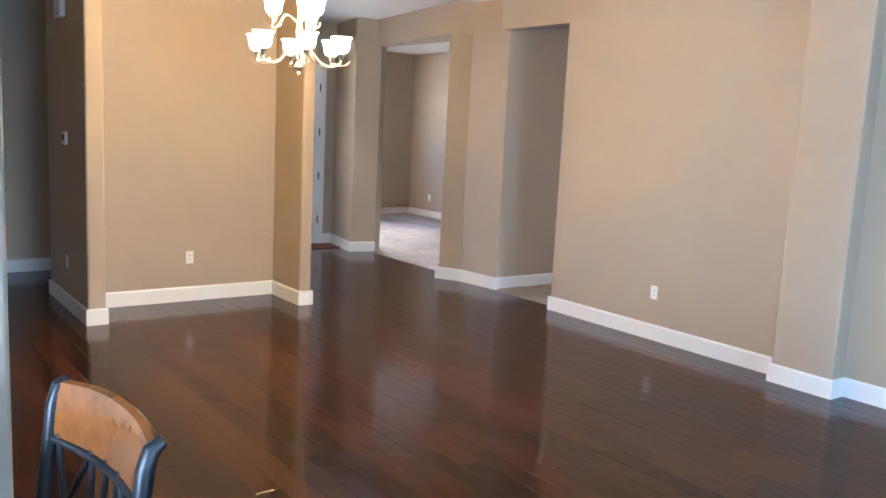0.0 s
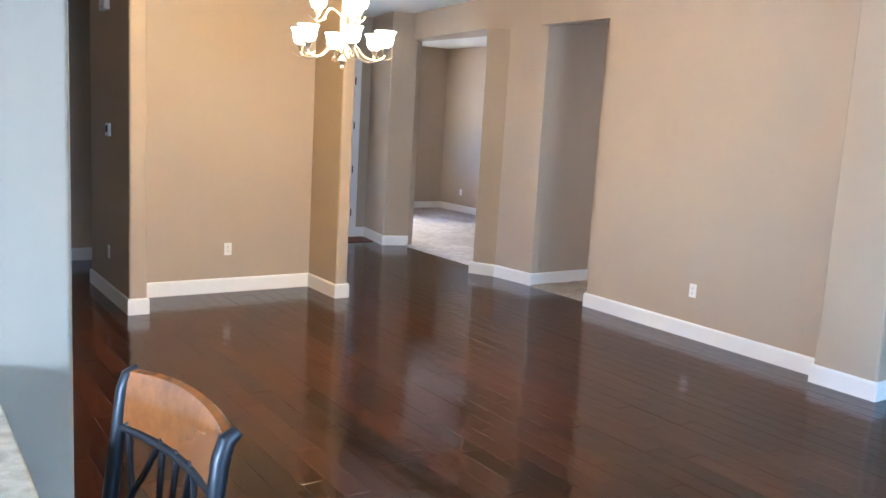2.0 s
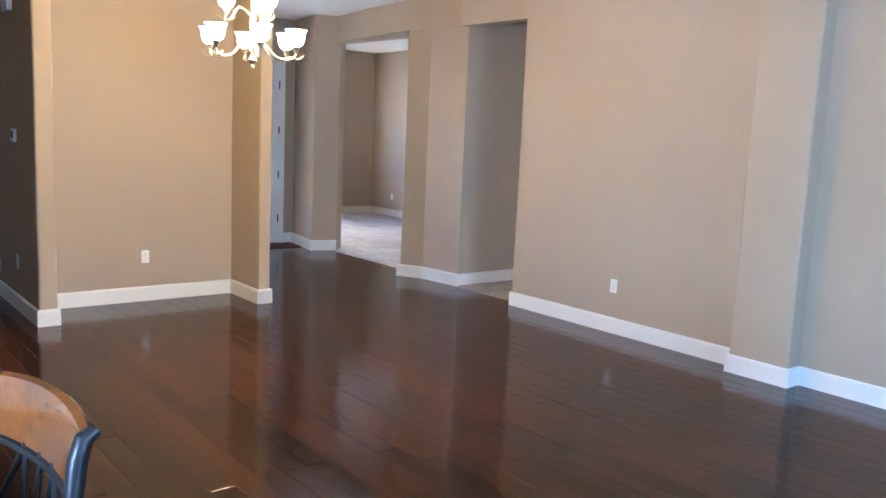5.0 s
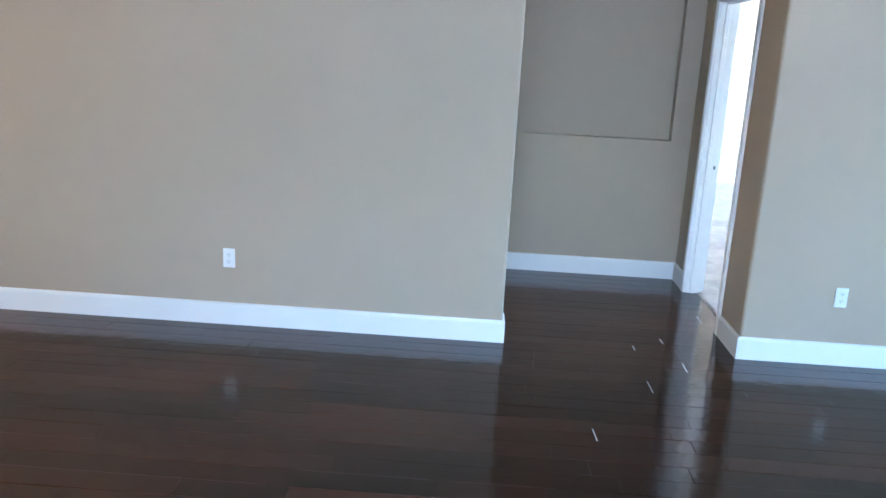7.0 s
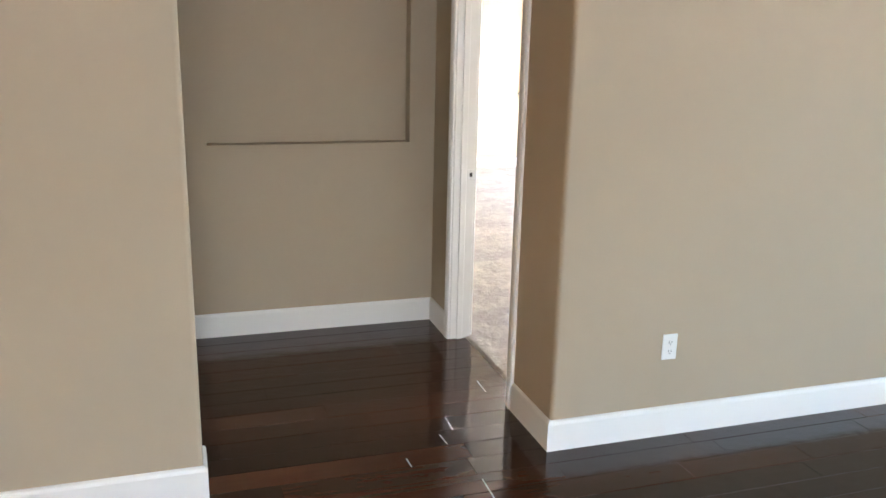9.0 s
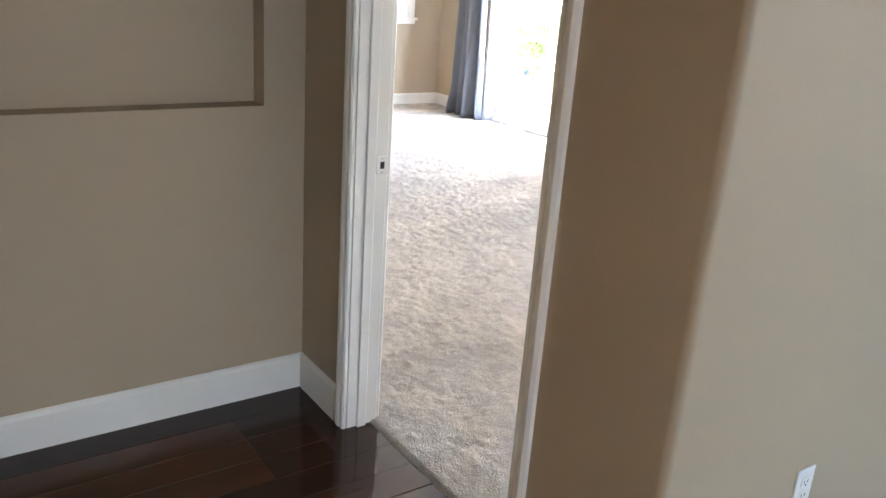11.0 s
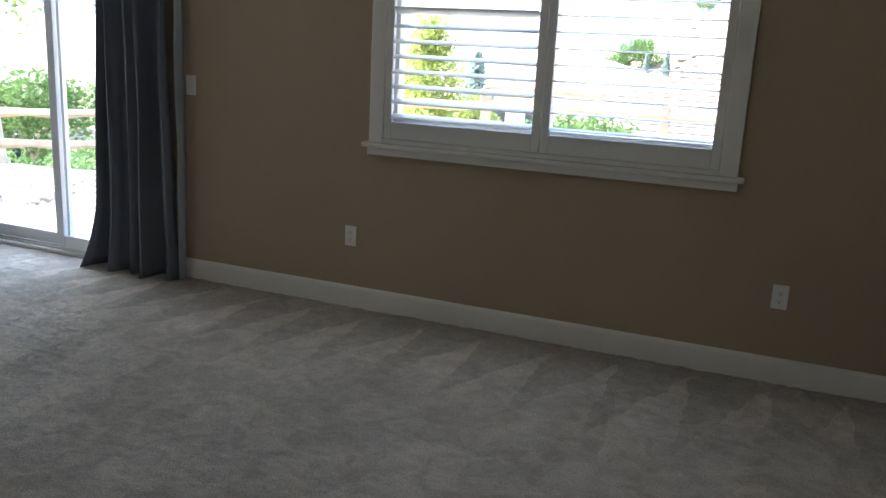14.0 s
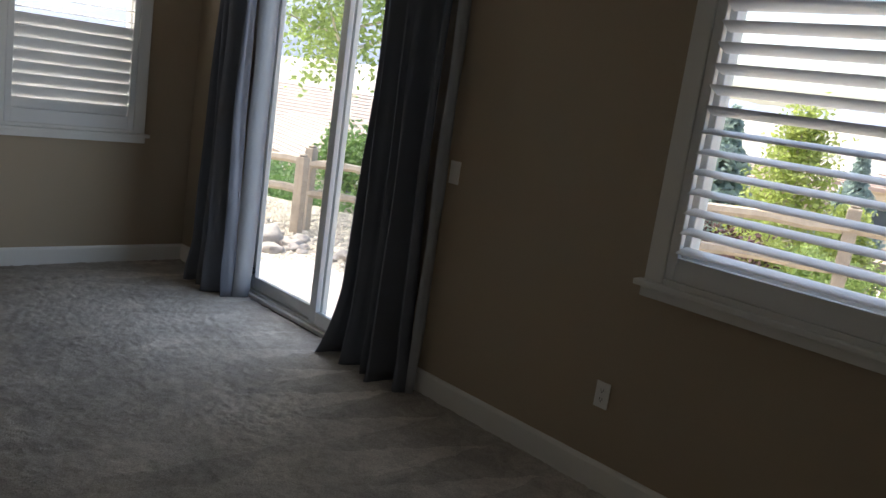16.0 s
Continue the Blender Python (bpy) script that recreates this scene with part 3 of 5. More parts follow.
for k in range(12):
    part("fringe_tassel", box(3.72 + k * 0.09, 3.76 + k * 0.09, 10.25, 10.281, 0.001, 0.006), M_RUG, rug)


# ---- wall plates ----
def outlet(at, turn, label, rocker=False):
    """A wall plate facing -y before it is turned."""
    name = "light_switch" if rocker else "wall_outlet"
    o = thing(name, at, label, "switch" if rocker else "outlet", "", turn)
    m = o.matrix_basis
    part("plate", inside(box(-0.035, 0.035, -0.006, 0.0, -0.057, 0.057, 0.003, 2), m), M_PLATE, o)
    if rocker:
        part("rocker", inside(box(-0.0165, 0.0165, -0.0085, -0.005, -0.033, 0.033, 0.002), m), M_PLATE, o)
    else:
        for dz in (0.0195, -0.0195):
            s = part("socket", inside(prism([(-0.017, -0.0145, 0.006), (0.017, -0.0145, 0.006), (0.017, 0.0145, 0.006), (-0.017, 0.0145, 0.006)], 0, 0.0025), m @ Matrix.Translation((0, -0.0055, dz)) @ pose(0, 0, 0, 90, 0, 0)), M_PLATE, o)
            for dx in (-0.0065, 0.0065):
                part("slot", inside(box(dx - 0.0012, dx + 0.0012, -0.0084, -0.0079, dz - 0.002, dz + 0.007), m), M_SLOT, s)
            part("ground_hole", inside(box(-0.0022, 0.0022, -0.0084, -0.0079, dz - 0.010, dz - 0.005), m), M_SLOT, s)
    for dz in ((0.045, -0.045) if rocker else (0,)):
        part("screw", inside(lathe([(0.003, 0), (0.0026, 0.0008), (0.0, 0.001)], 8), m @ Matrix.Translation((0, -0.006, dz)) @ pose(0, 0, 0, 90, 0, 0)), M_PLATE, o)
    return o


W_OUT = "white duplex outlet on the taupe wall above the baseboard"
outlet((1.865, PB, 0.405), 0, "white duplex outlet inside the buffet recess")
for y in (4.915, 1.63, -1.88):
    outlet((XE, y, 0.405), -90, W_OUT)
outlet((7.815, YS, 0.42), 180, "white duplex outlet under the bedroom window's edge")
outlet((5.58, YS, 0.425), 180, "white duplex outlet on the shaded bedroom wall")
outlet((8.895, YS, 1.18), 180, "white rocker switch beside the slider's curtain", True)
outlet((PX0, 7.96, 0.41), -90, "white outlet on the hall side of the partition")
outlet((8.27, 13.1, 0.375), -90, "white outlet in the far carpeted room")
outlet((5.76, 6.95, 0.417), -90, "white outlet in the shaded alcove")
t = thing("thermostat", (PX0, 7.92, 1.455), "white wall thermostat with a dark screen", "thermostat")
part("body", box(PX0 - 0.025, PX0 - 0.001, 7.86, 7.98, 1.40, 1.51, 0.008, 2), M_PLATE, t)
part("screen", box(PX0 - 0.0265, PX0 - 0.024, 7.885, 7.955, 1.435, 1.49), M_SLOT, t, "dark display")
part("button", box(PX0 - 0.0275, PX0 - 0.024, 7.90, 7.94, 1.412, 1.424, 0.001), M_PLATE, t)
t = thing("door_chime", (PX0, 7.985, 2.5), "white door chime box high on the wall", "chime")
part("body", box(PX0 - 0.045, PX0 - 0.001, 7.88, 8.09, 2.43, 2.62, 0.008, 2), M_PLATE, t)
part("grille", box(PX0 - 0.0465, PX0 - 0.044, 7.91, 8.06, 2.45, 2.47), M_CEIL, t)


# ---- shuttered windows ----
def louver(length, depth, thick):
    """A rounded blade along x."""
    bm = bmesh.new()
    n = 10
    ring = []
    for k in range(n):
        a = 2 * math.pi * k / n
        ring.append((depth / 2 * math.cos(a), thick / 2 * math.sin(a) * (1 + 0.2 * abs(math.cos(a)))))
    va = [bm.verts.new((-length / 2, y, z)) for y, z in ring]
    vb = [bm.verts.new((length / 2, y, z)) for y, z in ring]
    for k in range(n):
        bm.faces.new((va[k], va[(k + 1) % n], vb[(k + 1) % n], vb[k]))
    bm.faces.new(va[::-1])
    bm.faces.new(vb)
    return mesh_of("louver", bm, M_SHUT, True)


def shutter_window(name, m, tilts, label, hw=0.87):
    """Casing, sill, glass and two louvred panels round a hole 1.74 wide; local x along the wall, -y into the room, origin on the wall face at the hole's middle, floor level."""
    w = tagged(new(name), label, "", "", "structure")
    w.matrix_basis = m
    z0, z1 = WZ0, WZ1
    two = len(tilts) == 2

    def p(nm, bm, mat, parent=w, lab=""):
        return part(nm, inside(bm, m), mat, parent, lab)
    # casing and sill, butted
    p("casing_board", box(-hw - 0.070, -hw + 0.012, -0.024, -0.0005, z0 - 0.075, z1 + 0.09, 0.003), M_TRIM)
    p("casing_board", box(hw - 0.012, hw + 0.070, -0.024, -0.0005, z0 - 0.075, z1 + 0.09, 0.003), M_TRIM)
    p("head_casing", box(-hw + 0.0125, hw - 0.0125, -0.024, -0.0005, z1 - 0.012, z1 + 0.09, 0.003), M_TRIM)
    sill = p("window_sill", box(-hw - 0.100, hw + 0.100, -0.055, -0.0005, z0 - 0.100, z0 - 0.0755, 0.006, 2), M_TRIM)
    bm = prism([(-hw - 0.075, -0.032, 0.004), (hw + 0.075, -0.032, 0.004), (hw + 0.070, -0.0005, 0), (-hw - 0.070, -0.0005, 0)], z0 - 0.140, z0 - 0.1005)
    p("apron", bm, M_TRIM, sill)
    p("inner_frame", box(-hw + 0.0125, hw - 0.0125, -0.022, 0.012, z0 - 0.075, z0 - 0.052, 0.002), M_TRIM)
    # vinyl window in the hole
    f = p("window_frame", box(-hw, -hw + 0.055, 0.06, 0.13, z0, z1, 0.003), M_VINYL)
    p("frame_side", box(hw - 0.055, hw, 0.06, 0.13, z0, z1, 0.003), M_VINYL, f)
    p("frame_bottom", box(-hw + 0.055, hw - 0.055, 0.06, 0.13, z0, z0 + 0.055, 0.003), M_VINYL, f)
    p("frame_top", box(-hw + 0.055, hw - 0.055, 0.06, 0.13, z1 - 0.055, z1, 0.003), M_VINYL, f)
    if two:
        p("mullion", box(-0.025, 0.025, 0.065, 0.125, z0 + 0.055, z1 - 0.055, 0.003), M_VINYL, f)
    for ga, gb in (((-hw + 0.055, -0.025), (0.025, hw - 0.055)) if two else ((-hw + 0.055, hw - 0.055),)):
        g = p("pane", box(ga, gb, 0.093, 0.097, z0 + 0.055, z1 - 0.055), M_GLASS, f)
        g.visible_shadow = False
    # panels
    blade = louver((hw - 0.016 if two else 2 * hw - 0.028) - 0.087, 0.084, 0.009)
    for s, tilt in zip((-1, 1), tilts):
        xa, xb = (-hw + 0.014, hw - 0.014) if not two else (-hw + 0.014, -0.002) if s < 0 else (0.002, hw - 0.014)
        y0, y1 = -0.020, 0.010
        pan = p("shutter_panel", box(xa, xa + 0.042, y0, y1, z0 - 0.05, z1 - 0.014, 0.003), M_SHUT, w, "white plantation shutter panel")
        p("stile", box(xb - 0.042, xb, y0, y1, z0 - 0.05, z1 - 0.014, 0.003), M_SHUT, pan)
        p("bottom_rail", box(xa + 0.0425, xb - 0.0425, y0 + 0.002, y1 - 0.002, z0 - 0.05, z0 + 0.04, 0.002), M_SHUT, pan)
        p("top_rail", box(xa + 0.0425, xb - 0.0425, y0 + 0.002, y1 - 0.002, z1 - 0.10, z1 - 0.014, 0.002), M_SHUT, pan)
        n = 16
        for k in range(n):
            z = z0 + 0.072 + k * 0.0765
            if z > z1 - 0.13:
                break
            ob = new("louver", blade)
            ob.parent = pan
            ob.matrix_parent_inverse = pan.matrix_basis.inverted()
            ob.matrix_basis = m @ Matrix.Translation(((xa + xb) / 2, -0.005, z)) @ pose(0, 0, 0, tilt(z), 0, 0)
    return w


# the blades' tilt: positive lifts the edge towards the window
window_1 = shutter_window("window_1", Matrix.Translation((6.77, YS, 0)) @ pose(0, 0, 0, 0, 0, 180), (lambda z: -24 if z > 1.62 else 15, lambda z: 1.5), "white double plantation shutters over a bedroom window, blades open")
window_2 = shutter_window("window_2", Matrix.Translation((XR, (EY0 + EY1) / 2, 0)) @ pose(0, 0, 0, 0, 0, -90), (lambda z: 5 if z > 1.66 else -72,), "white plantation shutter with the lower blades closed", (EY1 - EY0) / 2)

# ---- sliding glass door ----
slider = tagged(new("door_3"), "white vinyl sliding glass door between grey curtains", "", "", "structure")
Y0 = YS - 0.075


def sash(xa, xb, yc, parent, nm):
    s = part(nm, box(xa, xa + 0.065, yc - 0.018, yc + 0.018, 0.045, SZ1 - 0.045, 0.003), M_VINYL, parent)
    part("sash_stile", box(xb - 0.065, xb, yc - 0.018, yc + 0.018, 0.045, SZ1 - 0.045, 0.003), M_VINYL, s)
    part("bottom_rail", box(xa + 0.0655, xb - 0.0655, yc - 0.016, yc + 0.016, 0.045, 0.125, 0.003), M_VINYL, s)
    part("top_rail", box(xa + 0.0655, xb - 0.0655, yc - 0.016, yc + 0.016, SZ1 - 0.12, SZ1 - 0.045, 0.003), M_VINYL, s)
    g = part("pane", box(xa + 0.065, xb - 0.065, yc - 0.002, yc + 0.002, 0.125, SZ1 - 0.12), M_GLASS, s)
    g.visible_shadow = False
    return s


part("frame_side", box(SX0, SX0 + 0.045, Y0 - 0.05, Y0 + 0.06, 0, SZ1, 0.003), M_VINYL, slider)
part("frame_side", box(SX1 - 0.045, SX1, Y0 - 0.05, Y0 + 0.06, 0, SZ1, 0.003), M_VINYL, slider)
part("head", box(SX0 + 0.0455, SX1 - 0.0455, Y0 - 0.05, Y0 + 0.06, SZ1 - 0.045, SZ1, 0.003), M_VINYL, slider)
track = part("track", box(SX0 + 0.0455, SX1 - 0.0455, Y0 - 0.05, Y0 + 0.06, 0, 0.026, 0.003), M_VINYL, slider)
for dy in (-0.02, 0.03):
    part("rail", box(SX0 + 0.05, SX1 - 0.05, Y0 + dy - 0.004, Y0 + dy + 0.004, 0.026, 0.040), M_STEEL, track)
s1 = sash(9.985, SX1 - 0.046, Y0 - 0.022, slider, "fixed_sash")
s2 = sash(SX0 + 0.046, 10.055, Y0 + 0.026, slider, "sliding_sash")
part("foot_lock", inside(lathe([(0.0, 0.0), (0.026, 0.0), (0.028, 0.010), (0.022, 0.030), (0.010, 0.042), (0.0, 0.044)], 18), Matrix.Translation((10.845, Y0 - 0.005, 0.165)) @ pose(0, 0, 0, -90, 0, 0)), M_BLACK, s1, "dark round foot lock", True)


# ---- curtains ----
def curtain(name, x0, x1, yc, amp, folds, seed, top, label, flare):
    """A pleated panel hanging to the carpet: a long wavy sheet with thickness, its pleats drifting and spreading towards the hem."""
    rng = random.Random(seed)
    c = thing(name, ((x0 + x1) / 2, yc, 0), label, "curtain")
    nu, nv = folds * 14, 46
    ph = [rng.uniform(-0.9, 0.9) for _ in range(folds + 2)]
    am = [rng.uniform(0.5, 1.35) for _ in range(folds + 2)]
    bm = bmesh.new()
    grid = []
    for j in range(nv + 1):
        v = j / nv
        z = 0.012 + (top - 0.012) * v
        row = []
        for i in range(nu + 1):
            u = i / nu
            k = folds * min(1.0, max(0.0, u + 0.055 * math.sin(7.0 * u + seed) * math.sin(math.pi * u) + 0.03 * math.sin(17 * u + 2 * seed) * math.sin(math.pi * u)))
            q = int(min(folds - 1, k))
            fr = k - q
            a = am[q] * (1 - fr) + am[q + 1] * fr
            w = ph[q] * (1 - fr) + ph[q + 1] * fr
            hem = max(0.0, 1 - v / 0.16) ** 1.6
            spread = 1 + flare * hem
            x = (x0 + x1) / 2 + (u - 0.5) * (x1 - x0) * spread * (0.97 + 0.05 * math.sin(3 * v + seed))
            ang = 2 * math.pi * k + w * (1.3 - v) + 0.5 * math.sin(2.2 * v + q)
            y = yc + amp * a * (0.75 + 0.45 * hem + 0.12 * math.sin(5 * v + 2 * q)) * (math.sin(ang) + 0.22 * math.sin(2 * ang + 1))
            y += 0.02 * noise.noise((x * 4, v * 3, seed)) + 0.05 * hem * noise.noise((x * 7, v * 9, seed + 3))
            x += 0.010 * math.cos(ang) + 0.012 * noise.noise((u * 9, v * 4, seed + 9))
            if flare > 0.08:
                x += 0.05 * hem * max(0.0, (u - 0.72) / 0.28) ** 1.3
                y += 0.03 * hem * max(0.0, (u - 0.72) / 0.28)
            zz = z + (0.006 * noise.noise((x * 12, y * 12, seed)) if j == 0 else 0)
            row.append(bm.verts.new((x, y, max(0.012, zz))))
        grid.append(row)
    for j in range(nv):
        for i in range(nu):
            f = bm.faces.new((grid[j][i], grid[j][i + 1], grid[j + 1][i + 1], grid[j + 1][i]))
            if flare > 0.08 and 0.80 < i / nu < 0.90 - 0.5 * j / nv and j < 6:
                f.material_index = 1
    body = part("cloth", bm, [M_CURT, M_LINING], c, "", True)
    md = body.modifiers.new("thick", "SOLIDIFY")
    md.thickness = 0.004
    return c


c1 = curtain("curtain", 8.95, 9.55, YS + 0.09, 0.085, 4, 3, 2.62, "dark grey pleated curtain gathered beside the glass door", 0.10)
c2 = curtain("curtain", 10.76, 11.22, YS + 0.15, 0.075, 3, 8, 2.62, "dark grey pleated curtain hanging near the room's corner", 0.06)


def lining(parent, pts, z1, seed):
    """A strip of pale lining that shows along the curtain's turned edge."""
    bm = bmesh.new()
    rows = []
    for j in range(31):
        v = j / 30
        z = 0.014 + (z1 - 0.014) * v
        hem = max(0.0, 1 - v / 0.14) ** 1.5
        row = []
        for k, (x, y) in enumerate(pts):
            row.append(bm.verts.new((x + 0.012 * noise.noise((v * 6, k, seed)) + (0.03 * hem if k == 0 else 0), y + 0.010 * noise.noise((v * 5, k + 4, seed)), z)))
        rows.append(row)
    for a, b in zip(rows, rows[1:]):
        for k in range(len(pts) - 1):
            bm.faces.new((a[k], a[k + 1], b[k + 1], b[k]))
    ob = part("lining", bm, M_LINING, parent, "pale lining along the edge", True)
    md = ob.modifiers.new("thick", "SOLIDIFY")
    md.thickness = 0.003


lining(c1, [(8.925, YS + 0.03), (8.915, YS + 0.06), (8.93, YS + 0.10)], 2.6, 2)
lining(c2, [(10.70, YS + 0.01), (10.73, YS + 0.06), (10.75, YS + 0.12)], 2.6, 6)


# ---- chandelier ----
CX, CY, CZ = 1.735, 5.47, 1.985
ch = thing("chandelier", (CX, CY, CZ), "two-tier nickel chandelier with lit alabaster glass cups", "chandelier")


def on(m, bm):
    return inside(bm, Matrix.Translation((CX, CY, CZ)) @ m)


part("finial", on(Matrix(), lathe([(0.0, -0.005), (0.010, 0.0), (0.014, 0.012), (0.007, 0.024), (0.02, 0.034), (0.03, 0.05), (0.022, 0.07), (0.012, 0.085)], 20)), M_NICKEL, ch, "", True)
part("column", on(Matrix(), lathe([(0.012, 0.085), (0.010, 0.2), (0.022, 0.24), (0.026, 0.30), (0.013, 0.34), (0.011, 0.42), (0.024, 0.46), (0.018, 0.52), (0.008, 0.56), (0.0, 0.56)], 20)), M_NICKEL, ch, "", True)
part("stem", on(Matrix(), tube([(0, 0, 0.55), (0, 0, CEIL - CZ - 0.03)], 0.006, 8)), M_NICKEL, ch, "", True)
part("canopy", on(Matrix(), lathe([(0.0, CEIL - CZ - 0.045), (0.03, CEIL - CZ - 0.04), (0.065, CEIL - CZ - 0.012), (0.068, CEIL - CZ)], 24)), M_NICKEL, ch, "", True)


def bez(ps, n=18):
    out = []
    for k in range(n + 1):
        t_ = k / n
        q = [Vector(p) for p in ps]
        while len(q) > 1:
            q = [a.lerp(b, t_) for a, b in zip(q, q[1:])]
        out.append(q[0])
    return out


def arm_set(count, reach, z_low, z_cup, z_root, first):
    for k in range(count):
        m = pose(0, 0, 0, 0, 0, first + 360 * k / count)
        arm = part("arm", on(m, tube(bez([(0.015, 0, z_root), (0.16, 0, z_root + 0.14), (0.05, 0, z_low - 0.02), (0.20, 0, z_low - 0.06), (reach + 0.02, 0, z_low - 0.01), (reach, 0, z_cup - 0.03)]), 0.0065, 8)), M_NICKEL, ch, "", True)
        part("scroll", on(m, tube(bez([(reach - 0.05, 0.0, z_low + 0.012), (reach - 0.02, 0.014, z_low - 0.02), (reach + 0.04, 0.012, z_low - 0.01), (reach + 0.055, 0.0, z_low + 0.02)], 10), [0.005 - 0.0003 * q for q in range(11)], 6)), M_NICKEL, arm, "", True)
        part("cup_holder", on(m, lathe([(0.0, -0.035), (0.012, -0.03), (0.019, -0.005), (0.030, 0.006), (0.0, 0.012)], 16, at=(reach, 0, z_cup))), M_NICKEL, arm, "", True)
        prof = [(0.02, 0.010), (0.040, 0.018), (0.053, 0.045), (0.055, 0.075), (0.060, 0.098), (0.071, 0.112), (0.067, 0.112), (0.055, 0.096), (0.050, 0.072), (0.047, 0.047), (0.036, 0.024), (0.0, 0.016)]
        part("shade", on(m, lathe(prof, 22, at=(reach, 0, z_cup))), M_SHADE, arm, "lit alabaster glass cup", True)


arm_set(6, 0.285, 0.075, 0.135, 0.10, 14)
arm_set(3, 0.165, 0.30, 0.355, 0.33, 40)
lamp("chandelier_light", "POINT", pose(CX, CY, CZ + 0.33), 2.6, (1.0, 0.56, 0.16), 0.22)

# ---- kitchen counter and stool ----
ct = thing("countertop", (-1.2, 2.1, 0.88), "speckled cream granite countertop on the island", "countertop")
part("slab", box(-1.9, -0.56, 1.05, 3.19, 0.885, 0.92, 0.006, 2), M_GRANITE, ct)
isl = thing("kitchen_island", (-1.3, 2.1, 0), "cream island cabinet under the granite", "cabinet")
part("body", box(-1.88, -0.90, 1.15, 3.19, 0.09, 0.884, 0.003), M_CABINET, isl)
part("toe_kick", box(-1.80, -0.98, 1.2, 3.19, 0.0, 0.0895), M_CABINET, isl)
for y0, y1 in ((1.20, 1.83), (1.86, 2.49), (2.52, 3.14)):
    part("end_panel", box(-0.8995, -0.888, y0, y1, 0.14, 0.84, 0.004), M_CABINET, isl)

SXX, SY = -0.315, 2.345             # stool: middle of the back
stool = thing("counter_stool", (SXX - 0.22, SY, 0), "black counter stool with a honey wood crest rail", "stool")
ZT, HWID = 1.045, 0.25


def rail_pt(s, z, lean=True):
    """A place on the bowed back: s from -1 to 1 across it."""
    x = SXX + 0.034 * (1 - s * s) - 0.010 - 0.034 * s + (z - 0.65) * 0.12
    return Vector((x, SY + s * HWID, z))


bm = bmesh.new()
rows = []
prof = [(0.0, -0.135), (0.004, -0.08), (0.010, -0.03), (0.020, -0.005), (0.036, 0.0), (0.046, -0.008), (0.040, -0.022), (0.026, -0.035), (0.022, -0.09), (0.020, -0.135)]
for k in range(25):
    s = -1 + 2 * k / 24
    arch = 0.018 * (1 - s * s)
    rows.append([bm.verts.new(rail_pt(s * 0.985, ZT) + Vector((dx - 0.02, 0, dz + arch * (1 if dz > -0.06 else 0.4)))) for dx, dz in prof])
for a, b in zip(rows, rows[1:]):
    for k in range(len(prof)):
        bm.faces.new((a[k], a[(k + 1) % len(prof)], b[(k + 1) % len(prof)], b[k]))
bm.faces.new(rows[0][::-1])
bm.faces.new(rows[-1])
part("crest_rail", bm, M_HONEY, stool, "glossy honey-stained crest rail", True)
for s in (-1, 1):
    pth = [rail_pt(s, 0.62), rail_pt(s, 0.75), rail_pt(s, 0.90), rail_pt(s, 0.99), rail_pt(s, 1.03) + Vector((0.008, 0, 0)), rail_pt(s, 1.045) + Vector((0.03, 0, 0.0))]
    part("back_post", tube(pth, [0.021, 0.020, 0.019, 0.020, 0.019, 0.014], 10), M_BLACK, stool, "", True)
    part("back_leg", tube([rail_pt(s, 0.62), (SXX - 0.02, SY + s * 0.24, 0.45), (SXX + 0.03, SY + s * 0.245, 0.0)], [0.021, 0.021, 0.016], 10), M_BLACK, stool, "", True)
    part("front_leg", tube([(SXX - 0.40, SY + s * 0.215, 0.62), (SXX - 0.41, SY + s * 0.22, 0.3), (SXX - 0.42, SY + s * 0.225, 0.0)], [0.022, 0.020, 0.015], 10), M_BLACK, stool, "", True)
    part("side_stretcher", tube([(SXX - 0.41, SY + s * 0.22, 0.28), (SXX - 0.01, SY + s * 0.24, 0.28)], 0.011, 8), M_BLACK, stool, "", True)
low, high = 0.69, ZT - 0.125
part("lower_rail", tube([rail_pt(q / 6, ZT - 0.142) for q in range(-6, 7)], 0.011, 8), M_BLACK, stool, "", True)
part("seat_rail", tube([rail_pt(q / 6, low - 0.02) for q in range(-6, 7)], 0.013, 8), M_BLACK, stool, "", True)
for a, b in ((-0.88, -0.62), (-0.30, -0.82), (-0.30, -0.18), (0.30, 0.18), (0.30, 0.82), (0.88, 0.62), (0.0, 0.0)):
    part("spindle", tube([rail_pt(a, high), rail_pt((a + b) / 2, (low + high) / 2), rail_pt(b, low)], 0.008, 8), M_BLACK, stool, "", True)
part("front_stretcher", tube([(SXX - 0.41, SY - 0.22, 0.22), (SXX - 0.41, SY + 0.22, 0.22)], 0.012, 8), M_BLACK, stool, "", True)
part("seat", prism([(SXX - 0.43, SY - 0.235, 0.05), (SXX + 0.0, SY - 0.225, 0.04), (SXX + 0.0, SY + 0.225, 0.04), (SXX - 0.43, SY + 0.235, 0.05)], 0.62, 0.655), M_BLACK, stool, "", True)

# ---- glints on the vestibule floor ----
# each strip is a glint of the boards built as a pale sliver
for x, y, a, l in ((5.469, -1.30, -2, 0.13), (5.002, -0.957, 4, 0.086), (4.85, -0.765, 2, 0.07), (4.585, -1.002, -2, 0.14), (4.273, -0.752, 1, 0.145), (3.67, -0.39, 3, 0.12)):
    tp = thing("floor_glint", (x, y, 0), "thin pale strip in place of a glint on dark hardwood", "sliver", "pale slivers on the floor", a)
    part("strip", inside(box(-l / 2, l / 2, -0.0028, 0.0028, 0.0008, 0.0016), tp.matrix_basis), M_GLINT, tp)


